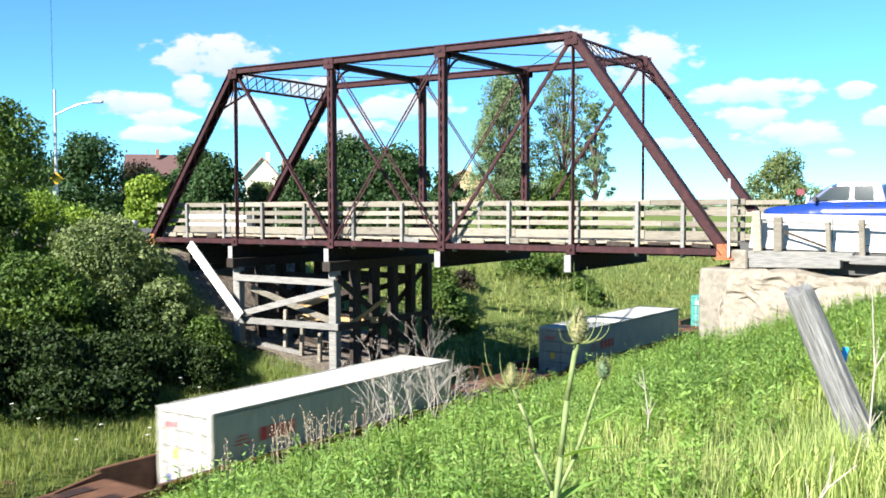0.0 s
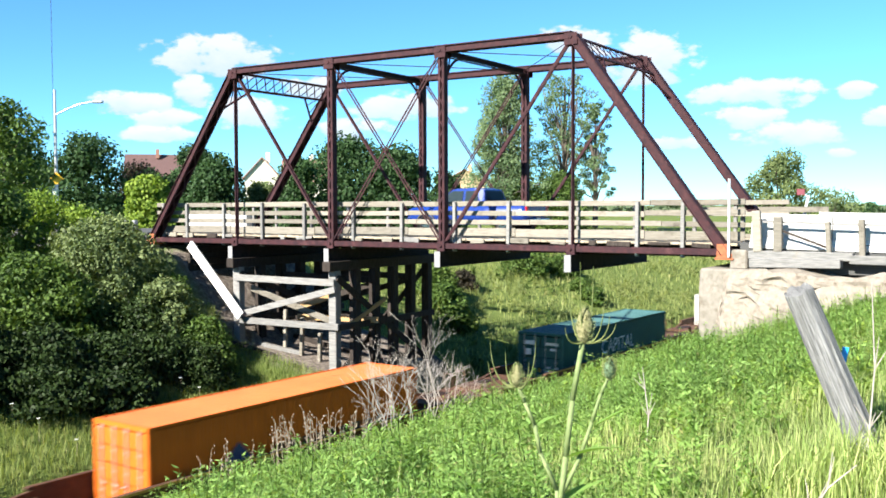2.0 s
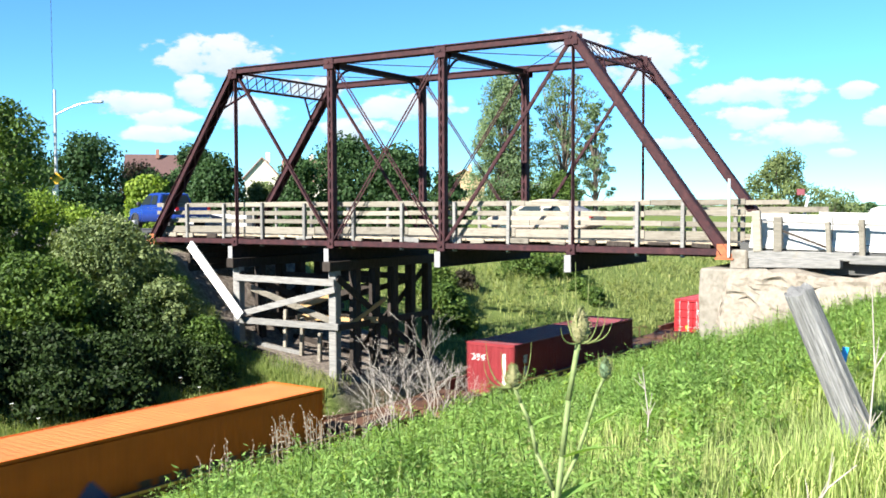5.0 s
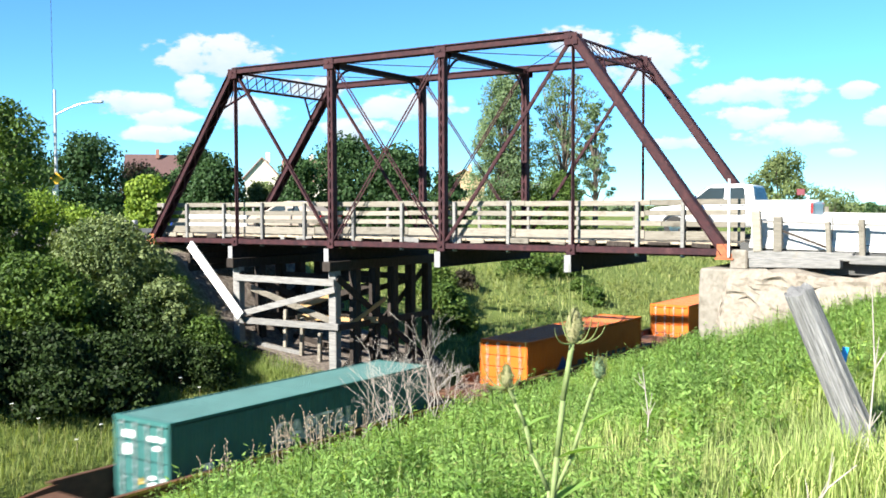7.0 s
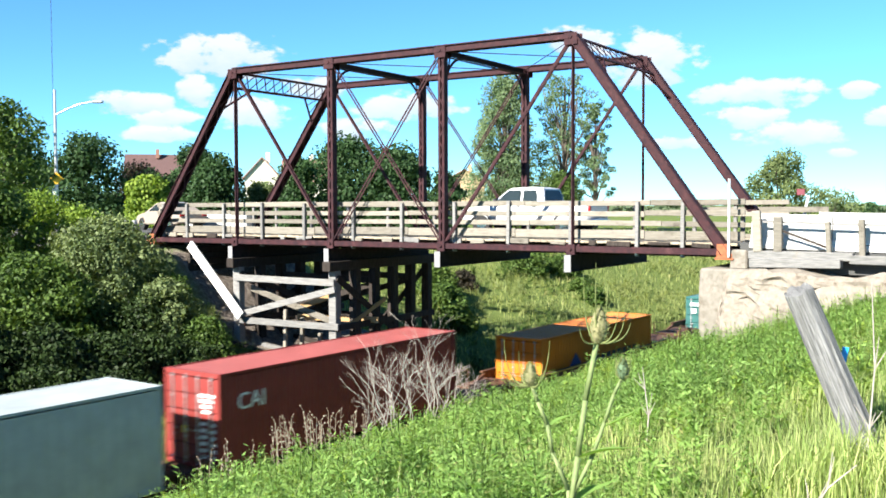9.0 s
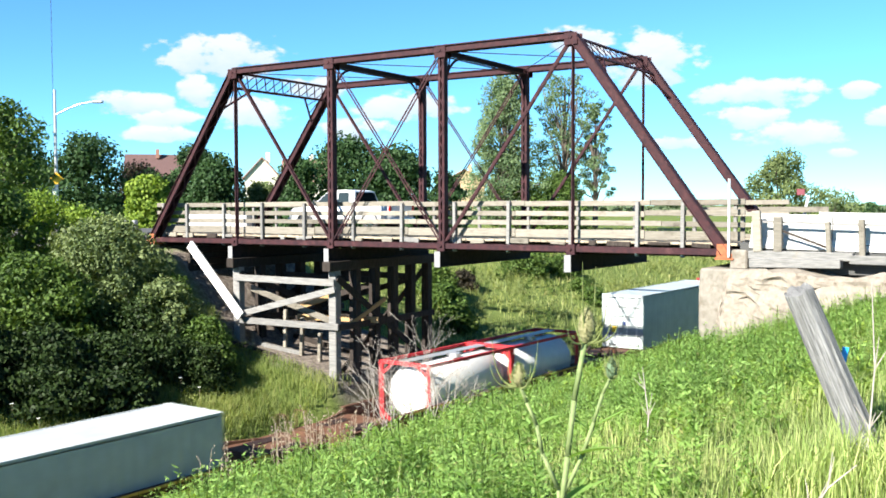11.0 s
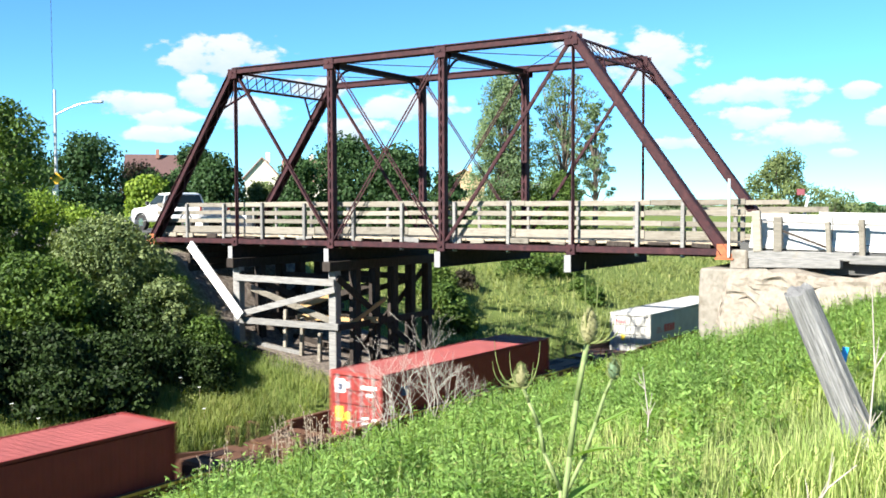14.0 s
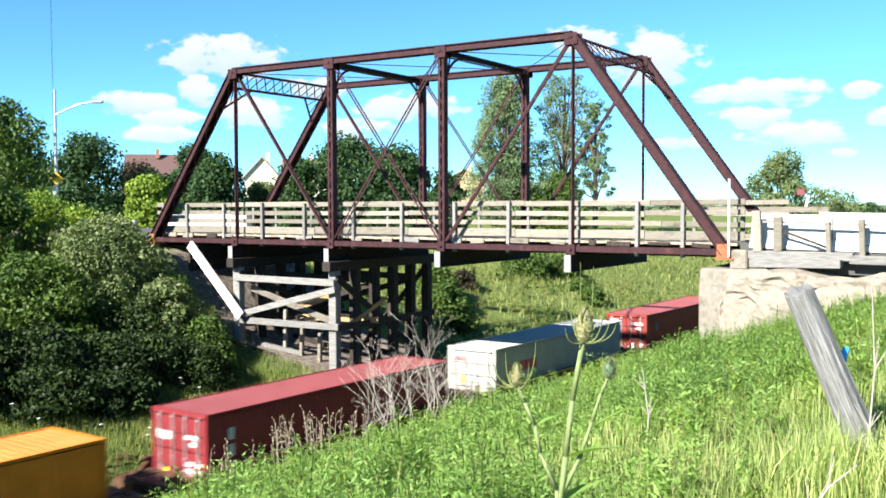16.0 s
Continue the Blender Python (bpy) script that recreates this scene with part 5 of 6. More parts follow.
def tree(x, y, top, radius, mat, leaf, n, words, base=None, shape="round", clusters=26, name="tree", seed=1, lean=0.0, gaps=0.0):
    """Tapered trunk, limbs to every clump, and a crown of many leaves in uneven clumps."""
    r = np.random.default_rng(seed)
    z0 = ground_z(x, y) if base is None else base
    h = top - z0
    t = thing(name, words, "tree" if name == "tree" else "bush")
    low = {"round": 0.22, "bush": 0.02, "sparse": 0.3, "cone": 0.08}[shape]
    cs, rs = [], []
    for i in range(clusters):
        f = (i + 0.5) / clusters
        zz = low + (1 - low) * f
        if shape == "cone":
            prof = 0.14 + 0.92 * (1 - zz) ** 0.62 * (0.85 + 0.25 * math.sin(zz * 23))
        elif shape == "sparse":
            prof = 0.8 + 0.2 * math.sin(zz * 17 + seed) - 0.35 * max(0, zz - 0.6)
        elif shape == "bush":
            prof = math.sqrt(max(0.05, 1 - (zz * 0.98) ** 2.2))
        else:
            prof = math.sqrt(max(0.06, 1 - (2 * (zz - low) / (1 - low) - 0.85) ** 2 * 0.85))
        a = i * 2.4 + r.uniform(-0.5, 0.5)
        q = math.sqrt(r.uniform(0.05, 1)) * 0.85
        cs.append((x + radius * prof * q * math.cos(a) + lean * zz, y + radius * prof * q * math.sin(a), z0 + h * (zz * 0.94)))
        rs.append(radius * r.uniform(0.24, 0.44) * (0.4 if shape == "sparse" else 0.5 if shape == "cone" else 0.72 if clusters > 80 else 1.0))
    cs, rs = np.array(cs), np.array(rs)
    bm = bmn()
    tr = max(0.06, h * 0.022)
    top_z = z0 + h * (0.9 if shape in ("sparse", "cone") else 0.6)
    tube(bm, (x, y, z0 - 0.3), (x + lean * 0.5, y, (z0 + top_z) / 2), tr, tr * 0.7, 7)
    tube(bm, (x + lean * 0.5, y, (z0 + top_z) / 2), (x + lean * 0.8, y, top_z), tr * 0.7, tr * 0.2, 7)
    for c in cs[:: 1 if clusters < 40 else 2]:
        zs = z0 + (c[2] - z0) * r.uniform(0.45, 0.75)
        zs = min(zs, top_z)
        f = (zs - z0) / h
        tube(bm, (x + lean * f, y, zs), tuple(c), tr * 0.28, tr * 0.08, 5)
    part("trunk", bm, BARK, t)
    which = r.choice(clusters, n, p=(rs ** 2) / (rs ** 2).sum())
    d = unit(r.normal(size=(n, 3)) * [1, 1, 0.85])
    rad = rs[which] * (r.uniform(0.35, 1, n) ** 0.45) * (1 + 0.25 * r.normal(size=n) * 0.6)
    p = cs[which] + d * rad[:, None] * [1, 1, 0.72]
    nrm = unit(d + r.normal(0, 0.7, (n, 3)))
    ax = unit(np.cross(nrm, r.normal(size=(n, 3))))
    sd = np.cross(nrm, ax)
    sz = leaf * r.uniform(0.6, 1.35, n)
    v, f = leaf_quads(p, ax, sd, sz, 0.3)
    o = soup("crown", v, f, mat)
    o.parent = t
    return t


def woods():
    # bushes on the slope before the bridge
    tree(-4.3, -6.2, 3.3, 3.4, LEAF_BUSH, 0.2, 24000, "large dense green bush on the embankment", None, "bush", 90, "bush", 3)
    tree(1.2, -3.7, 0.9, 2.9, LEAF_WILLOW, 0.16, 22000, "broad grey-green willow bush beside the bridge", None, "bush", 90, "bush", 4)
    tree(1.6, -7.6, -0.4, 3.0, LEAF_BUSH, 0.18, 18000, "dark green bush near the track", None, "bush", 84, "bush", 5)
    tree(-1.5, -11.0, 1.6, 3.2, LEAF_BUSH, 0.19, 17000, "large green bush on the embankment", None, "bush", 84, "bush", 25)
    # the low bushes' dark leaves paint the deep shade below the tall ones
    tree(5.3, -9.6, -2.9, 1.9, LEAF_SHADED, 0.18, 6000, "low bush near the track, leaves darkened as in shade", None, "bush", 40, "bush", 26)
    tree(3.6, -11.6, -2.4, 2.2, LEAF_SHADED, 0.19, 8000, "low bush near the track, leaves darkened as in shade", None, "bush", 84, "bush", 27)
    tree(5.8, -7.6, -3.4, 1.9, LEAF_SHADED, 0.17, 6000, "low bush near the track, leaves darkened as in shade", None, "bush", 40, "bush", 28)
    tree(0.5, -14.6, -1.4, 2.6, LEAF_SHADED, 0.2, 8000, "low bush near the track, leaves darkened as in shade", None, "bush", 84, "bush", 29)
    tree(4.3, -4.4, -2.3, 1.9, LEAF_SHADED, 0.17, 6000, "low bush beside the trestle, leaves darkened as in shade", None, "bush", 40, "bush", 6)
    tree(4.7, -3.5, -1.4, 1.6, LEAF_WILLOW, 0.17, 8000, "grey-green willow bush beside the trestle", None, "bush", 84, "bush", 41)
    tree(6.3, -5.2, -3.5, 1.8, LEAF_SHADED, 0.17, 7000, "low bush beside the trestle, leaves darkened as in shade", None, "bush", 84, "bush", 43)
    tree(6.9, -10.6, -4.0, 1.9, LEAF_SHADED, 0.17, 7000, "low bush near the track, leaves darkened as in shade", None, "bush", 84, "bush", 44)
    tree(7.4, -8.4, -4.5, 1.7, LEAF_SHADED, 0.17, 6000, "low bush near the track, leaves darkened as in shade", None, "bush", 84, "bush", 45)
    tree(5.4, -13.0, -3.6, 2.0, LEAF_SHADED, 0.18, 7000, "low bush near the track, leaves darkened as in shade", None, "bush", 84, "bush", 46)
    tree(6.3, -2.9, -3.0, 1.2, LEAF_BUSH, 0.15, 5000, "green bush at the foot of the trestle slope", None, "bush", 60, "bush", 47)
    tree(7.4, -4.2, -4.0, 1.3, LEAF_SHADED, 0.15, 5000, "low bush at the foot of the trestle slope, leaves darkened as in shade", None, "bush", 60, "bush", 48)
    tree(3.4, -1.9, -1.5, 0.9, LEAF_BUSH, 0.14, 3000, "small green bush under the bridge end", None, "bush", 40, "bush", 49)
    tree(-2.4, -2.0, 1.5, 1.5, LEAF_LIGHT, 0.16, 5000, "yellow-green bush at the bridge end", None, "bush", 26, "bush", 7)
    tree(-0.3, -1.9, 0.5, 1.3, LEAF_LIGHT, 0.15, 4500, "light green bush at the bridge end", None, "bush", 26, "bush", 8)
    tree(-5.6, -2.0, 2.2, 1.9, LEAF_LIGHT, 0.17, 5500, "yellow-green bush on the embankment", None, "bush", 30, "bush", 9)
    tree(-8.0, -4.5, 2.3, 2.6, LEAF_LIGHT, 0.19, 7000, "tall light green bush on the embankment", None, "bush", 34, "bush", 10)
    tree(-15.6, 2.2, 7.9, 3.3, LEAF_BUSH, 0.26, 9000, "tall green tree behind the bushes", None, "round", 46, "tree", 11)
    tree(-21.0, -1.0, 7.2, 3.4, LEAF_TREE, 0.28, 7000, "tall dark green tree behind the bushes", None, "round", 40, "tree", 31)
    # trees beyond the road
    for i, (x, y, top, rad, mat, n, words, shape) in enumerate((
            (-31.4, 20.1, 7.2, 4.0, LEAF_TREE, 7000, "dark green broadleaf tree behind the road", "bush"),
            (-37.5, 18.2, 7.4, 3.6, LEAF_TREE, 6000, "dark green broadleaf tree behind the road", "bush"),
            (-36.5, 30.0, 5.3, 3.6, LEAF_RED, 6000, "dark purplish-leaved tree before a house", "bush"),
            (-30.0, 26.0, 4.4, 2.8, LEAF_TREE, 4500, "low dark tree behind the road", "bush"),
            (-18.4, 15.6, 3.9, 1.75, LEAF_LIGHT, 4500, "small bright yellow-green tree by the road", "round"),
            (-29.4, 30.2, 6.9, 2.7, LEAF_TREE, 6500, "dark green tree behind the road", "bush"),
            (-24.0, 27.4, 5.9, 3.1, LEAF_TREE, 6000, "dark green tree behind the road", "bush"),
            (-23.6, 32.4, 3.5, 2.2, LEAF_WILLOW, 3500, "pale willow shrub before the white house", "bush"),
            (-16.2, 35.5, 7.6, 4.3, LEAF_TREE, 9000, "broad dark green tree behind the bridge", "bush"),
            (-11.8, 36.5, 6.6, 3.4, LEAF_TREE, 7000, "dark green tree behind the bridge", "bush"),
            (-16.8, 29.4, 5.4, 2.3, LEAF_TREE, 4500, "dark green tree behind the bridge", "bush"),
            (-8.0, 38.0, 4.4, 2.0, LEAF_TREE, 3500, "low dark tree behind the bridge", "bush"),
            (-14.4, 72.5, 5.0, 3.7, LEAF_BUSH, 7000, "green shrub under the poplars", "bush"),
            (-20.2, 71.6, 6.4, 3.4, LEAF_BUSH, 7000, "green shrub under the poplars", "bush"))):
        tree(x, y, top, rad * 1.08, mat, 0.3, int(n * 2.2), words, None, shape, 50, "tree", 50 + i)
    tree(-20.2, 69.3, 17.4, 7.0, LEAF_PINE, 0.27, 30000, "tall tapering poplar behind the bridge", None, "cone", 170, "tree", 12, 0.6)
    tree(-15.0, 75.4, 18.2, 5.6, LEAF_PINE, 0.25, 11000, "tall sparse poplar with bare limbs", None, "sparse", 120, "tree", 13)
    tree(-11.6, 76.7, 14.6, 3.6, LEAF_PINE, 0.25, 6000, "tall sparse poplar with bare limbs", None, "sparse", 60, "tree", 14)
    tree(19.7, 36.7, 5.4, 2.7, LEAF_WILLOW, 0.2, 18000, "round green tree beside the approach road", None, "round", 40, "tree", 15)
    tree(15.6, 76.7, 3.6, 3.2, LEAF_WILLOW, 0.28, 6000, "distant round green tree", None, "bush", 26, "tree", 16)
    tree(11.0, 126.0, 1.9, 2.6, LEAF_TREE, 0.4, 2000, "far small tree on the horizon", None, "bush", 20, "tree", 17)
    tree(14.5, 128.0, 2.4, 2.2, LEAF_TREE, 0.4, 2000, "far small tree on the horizon", None, "bush", 20, "tree", 18)
    # the far line of woods, the air's haze mixed into its leaf colour
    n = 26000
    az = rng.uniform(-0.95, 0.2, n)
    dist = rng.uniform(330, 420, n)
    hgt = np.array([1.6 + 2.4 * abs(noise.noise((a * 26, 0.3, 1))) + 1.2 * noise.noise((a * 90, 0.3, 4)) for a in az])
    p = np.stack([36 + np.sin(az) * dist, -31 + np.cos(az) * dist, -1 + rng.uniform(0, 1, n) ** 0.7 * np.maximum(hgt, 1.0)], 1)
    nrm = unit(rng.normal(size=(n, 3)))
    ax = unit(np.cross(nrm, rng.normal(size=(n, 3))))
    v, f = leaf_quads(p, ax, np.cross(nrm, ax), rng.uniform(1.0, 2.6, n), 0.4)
    tagged(soup("far_woods", v, f, LEAF_HAZE), "far line of woods on the horizon in a haze-paled colour", "woods", kind="stuff")


def dead_shrub(x, y, words, h, n, seed):
    """A leafless thicket of forked twigs."""
    r = random.Random(seed)
    bm = bmn()
    z0 = ground_z(x, y)

    def grow(p, d, ln, rad, depth):
        q = p + d * ln
        tube(bm, p, q, rad, rad * 0.65, 5)
        if depth == 0:
            return
        for _ in range(r.choice((2, 2, 3))):
            nd = (d + Vector((r.uniform(-0.8, 0.8), r.uniform(-0.8, 0.8), r.uniform(-0.3, 0.4)))).normalized()
            grow(q, nd, ln * r.uniform(0.55, 0.85), rad * 0.62, depth - 1)
    for _ in range(n):
        grow(Vector((x + r.uniform(-0.5, 0.5), y + r.uniform(-0.8, 0.8), z0 - 0.05)),
             Vector((r.uniform(-0.5, 0.5), r.uniform(-0.5, 0.5), 1)).normalized(), h * r.uniform(0.2, 0.36), 0.017, 4)
    tagged(part("dead_shrub", bm, TWIG), words, "shrub")


def stalks(x, y, n, h, spread, seed):
    """Dry brown flower stalks with knobbly heads."""
    r = random.Random(seed)
    bm = bmn()
    for _ in range(n):
        px, py = x + r.uniform(-spread, spread), y + r.uniform(-spread, spread)
        pz = ground_z(px, py)
        hh = h * r.uniform(0.6, 1.1)
        a, b = r.uniform(-0.14, 0.14), r.uniform(-0.14, 0.14)
        top = Vector((px + a * hh, py + b * hh, pz + hh))
        tube(bm, (px, py, pz), top, 0.008, 0.005, 5)
        for k in range(5):
            c = Vector((px, py, pz)).lerp(top, 0.6 + 0.1 * k)
            e = c + Vector((r.uniform(-0.09, 0.09), r.uniform(-0.09, 0.09), 0.08))
            tube(bm, c, e, 0.004, 0.003, 4)
            bmesh.ops.create_icosphere(bm, subdivisions=1, radius=r.uniform(0.012, 0.024), matrix=Matrix.Translation(e))
    tagged(part("dry_stalks", bm, DRY_STALK), "dry brown weed stalks with seed heads", "weeds", kind="stuff")


near_bank()
other_banks()
woods()


# ================= small things =================
def build_street_lamp():
    l = thing("street_lamp", "grey steel street lamp with curved arm and yellow sign", "street lamp", pose(-12.4, 3.7, 0))
    part("pole", tube(bmn(), (0, 0, -1.5), (0, 0, 8.2), 0.12, 0.07, 12), GALV, l)
    bm = bmn()
    pts = [Vector((0.84 * a, 0.54 * a, 6.75 + 0.75 * math.sin(a / 2.2 * 1.45))) for a in np.linspace(0, 2.2, 9)]
    for p, q in zip(pts, pts[1:]):
        tube(bm, p, q, 0.045, None, 8)
    part("arm", bm, GALV, l)
    bm = bmn()
    box(bm, pts[-1] + Vector((0.2, 0.13, 0.0)), (0.62, 0.26, 0.16), pose(0, 0, 0, 0, 0, 33), 0.05)
    part("lamp_head", bm, GALV, l, "grey luminaire head")
    bm = bmn()
    bm2 = tube(bm, (0.1, -0.073, 3.15), (0.125, -0.091, 3.15), 0.36, None, 4)
    part("sign", bm2, plain("yellow_sign", (0.75, 0.42, 0.02), 0.5), l, "yellow diamond warning sign")
    part("sign_plate", box(bmn(), (0.12, -0.2, 2.4), (0.3, 0.02, 0.34), pose(0, 0, 0, 0, 0, 20)), GALV, l)
    m = thing("radio_mast", "thin grey radio mast far behind the trees", "mast", pose(-207.7, 143.3, -1))
    bm = bmn()
    for k in range(3):
        a = k * 2.094
        tube(bm, (0.12 * math.cos(a), 0.12 * math.sin(a), 0), (0.12 * math.cos(a), 0.12 * math.sin(a), 85), 0.025, None, 5)
    for k in range(85):
        tube(bm, (0.12, 0, k), (-0.06, 0.1, k + 1), 0.015, None, 4)
        tube(bm, (-0.06, -0.1, k), (0.12, 0, k + 1), 0.015, None, 4)
    part("lattice", bm, DARK_STEEL, m)


def build_house(x, y, z, wid, dep, eave, ridge, turn, wall, roof, words, windows=3):
    """Walls with set-in windows, gabled roof with overhang, chimney."""
    h = thing("house", words, "house", pose(x, y, z, 0, 0, turn))
    bm = bmn()
    vs = []
    for yy in (-dep / 2, dep / 2):
        vs.append([bm.verts.new(p) for p in ((-wid / 2, yy, 0), (wid / 2, yy, 0), (wid / 2, yy, eave), (0, yy, ridge), (-wid / 2, yy, eave))])
    bm.faces.new(vs[0])
    bm.faces.new(vs[1][::-1])
    for k in range(5):
        bm.faces.new((vs[0][k], vs[1][k], vs[1][(k + 1) % 5], vs[0][(k + 1) % 5]))
    bmesh.ops.recalc_face_normals(bm, faces=bm.faces)
    part("wall", bm, wall, h)
    bm = bmn()
    for s in (-1, 1):
        a, b = Vector((0, 0, ridge + 0.12)), Vector((s * (wid / 2 + 0.5), 0, eave - 0.25))
        beam(bm, a, b, dep + 1.0, 0.2)
    part("roof", bm, roof, h)
    part("chimney", box(bmn(), (wid * 0.12, 0, ridge + 0.3), (0.8, 0.8, 2.2)), wall, h)
    for st in range(2):
        for k in range(windows):
            wx = (k - (windows - 1) / 2) * wid / (windows + 0.4)
            wz = 1.6 + st * 2.8
            if wz > eave:
                continue
            w = part("window", box(bmn(), (wx, -dep / 2 - 0.03, wz), (1.2, 0.1, 1.3)), BARRIER, h)
            part("pane", box(bmn(), (wx, -dep / 2 - 0.06, wz), (1.0, 0.08, 1.1)), GLASS, w)


def build_houses():
    roof_brown = surface("brown_shingle_roof", (0.055, 0.03, 0.029), (0.12, 0.068, 0.062), 5, 0.9)
    roof_tan = surface("tan_shingle_roof", (0.18, 0.1, 0.06), (0.27, 0.16, 0.1), 5, 0.9)
    brick = surface("brown_brick_wall", (0.16, 0.08, 0.06), (0.28, 0.15, 0.11), 7, 0.9)
    cream = surface("cream_siding", (0.44, 0.41, 0.34), (0.54, 0.51, 0.43), 4, 0.8)
    sand = surface("sand_coloured_wall", (0.34, 0.25, 0.14), (0.42, 0.32, 0.19), 4, 0.8)
    build_house(-153.6, 133.8, -1, 12, 14.5, 9.8, 15.2, -43, brick, roof_brown, "brown brick house with a brown shingle roof")
    build_house(-103.6, 118, 0, 7.0, 12, 7.2, 11.2, 40, cream, plain("grey_brown_shingles", (0.24, 0.16, 0.13), 0.9), "cream gabled house with brown roof")
    build_house(-96, 124, 0, 12, 11, 6.5, 10.8, 128, cream, plain("brown_shingles", (0.2, 0.11, 0.09), 0.9), "cream house with a brown roof")
    build_house(-79, 157, 0, 9, 10, 7.0, 9.4, 30, sand, roof_tan, "sand-coloured house with a tan roof")


def build_fence_post():
    bm = bmn()
    r = bmesh.ops.create_cone(bm, cap_ends=True, segments=10, radius1=0.165, radius2=0.142, depth=2.0)
    bmesh.ops.subdivide_edges(bm, edges=bm.edges[:], cuts=5, use_grid_fill=True)
    for v in bm.verts:
        a = math.atan2(v.co.y, v.co.x)
        v.co.x *= 1 + 0.13 * noise.noise((math.cos(a) * 3, math.sin(a) * 3, v.co.z * 0.8))
        v.co.y *= 0.8 + 0.13 * noise.noise((math.cos(a) * 5, math.sin(a) * 5, v.co.z * 0.8))
        if v.co.z > 0.85:
            v.co.z += 0.05 * noise.noise(v.co * 12) - 0.25 * v.co.x
    o = part("fence_post", bm, POST_WOOD)
    o.matrix_basis = Matrix.Translation((34.851, -23.009, -0.098)) @ Vector((-0.376, -0.075, 0.924)).to_track_quat("Z", "Y").to_matrix().to_4x4()
    tagged(o, "split silver-grey timber fence post leaning in the grass", "post")
    bm = bmn()
    box(bm, (0, 0, 0), (0.05, 0.015, 0.13), None, 0.004)
    o = part("tag", bm, plain("bright_blue_plastic", (0.02, 0.3, 0.75), 0.4))
    o.matrix_basis = pose(34.77, -22.72, 0.28, 0, 10, 20)
    tagged(o, "bright blue plastic tag behind the post", "tag")


TEASEL_GREEN = leaf_material("pale_teasel_green", (0.105, 0.136, 0.05), (0.186, 0.217, 0.093), None, 0.2)
TEASEL_STEM = surface("prickly_teasel_stem", (0.09, 0.132, 0.042), (0.18, 0.222, 0.084), 40, 0.7)
TEASEL_HEAD = surface("teasel_flower_head", (0.128, 0.135, 0.053), (0.255, 0.232, 0.12), 90, 0.9, bump_strength=1.0, bump_size=0.006)


def build_teasel():
    """A teasel: stems with prickles, egg-shaped bristly heads, curved bracts, paired leaves."""
    base = Vector((35.56, -29.62, -0.3))
    t = thing("teasel", "tall green teasel plant with spiny flower heads", "plant", Matrix.Translation(base))
    side = Vector((0.84, 0.54, 0))
    fwd = Vector((-0.54, 0.84, 0))

    def stem(pts, r0, r1):
        bm = bmn()
        n = len(pts) - 1
        for i in range(n):
            tube(bm, pts[i], pts[i + 1], r0 + (r1 - r0) * i / n, r0 + (r1 - r0) * (i + 1) / n, 8)
        for i in range(40):
            f = random.random() * n
            k = min(int(f), n - 1)
            c = pts[k].lerp(pts[k + 1], f - k)
            d = Vector((random.uniform(-1, 1), random.uniform(-1, 1), -0.2)).normalized()
            tube(bm, c, c + d * 0.011, 0.0012, 0.0003, 4)
        part("stem", bm, TEASEL_STEM, t, "", True)

    def head(c, h, w, bracts, mat=TEASEL_HEAD):
        bm = bmn()
        bmesh.ops.create_uvsphere(bm, u_segments=14, v_segments=12, radius=1)
        for v in bm.verts:
            tz = v.co.z
            k = 1.0 - 0.28 * max(0, tz)
            v.co = Vector((v.co.x * w * k, v.co.y * w * k, tz * h)) + c
        hd = part("flower_head", bm, mat, t, "bristly egg-shaped flower head", True)
        bm = bmn()
        for i in range(260):
            z = random.uniform(-0.85, 1)
            a = random.uniform(0, 6.283)
            rr = math.sqrt(1 - z * z) * (1 - 0.28 * max(0, z))
            p = c + Vector((math.cos(a) * rr * w, math.sin(a) * rr * w, z * h))
            d = Vector((math.cos(a) * rr, math.sin(a) * rr, z * 0.5 + 0.5)).normalized()
            tube(bm, p, p + d * 0.006, 0.0007, 0.0002, 3)
        part("bristles", bm, TEASEL_GREEN, hd)
        for sx, sy, up in bracts:
            bm = bmn()
            p0 = c + Vector((0, 0, -h * 0.9))
            pts = []
            for f in np.linspace(0, 1, 9):
                out = side * (sx * math.sin(f * 1.5)) + fwd * (sy * math.sin(f * 1.5))
                pts.append(p0 + out + Vector((0, 0, up * (f ** 1.9) - 0.006 * math.sin(f * 3.1))))
            for i in range(8):
                tube(bm, pts[i], pts[i + 1], 0.0024 * (1 - i / 9), 0.0024 * (1 - (i + 1) / 9) + 0.0003, 5)
            part("bract", bm, TEASEL_GREEN, hd)

    def leaf(p0, d, ln, wid, droop):
        bm = bmn()
        rows = []
        w = d.cross(Vector((0, 0, 1))).normalized()
        for f in np.linspace(0, 1, 8):
            c = p0 + d * (ln * f) + Vector((0, 0, 0.5 * ln * f - droop * f * f))
            hw = wid * math.sin(min(1, f * 1.15 + 0.12) * math.pi * 0.92)
            rows.append([bm.verts.new(c + w * hw + Vector((0, 0, hw * 0.5))), bm.verts.new(c), bm.verts.new(c - w * hw + Vector((0, 0, hw * 0.5)))])
        for a, b in zip(rows, rows[1:]):
            for k in range(2):
                bm.faces.new((a[k], a[k + 1], b[k + 1], b[k]))
        part("leaf", bm, LEAF_WEED, t, "", True)

    def q(x, z, y=0.0):
        return side * x + fwd * y + Vector((0, 0, z))
    stem([q(-0.05, 0), q(-0.048, 0.5), q(-0.045, 0.95), q(-0.04, 1.24), q(-0.027, 1.354), q(-0.016, 1.46), q(0.002, 1.566)], 0.0068, 0.005)
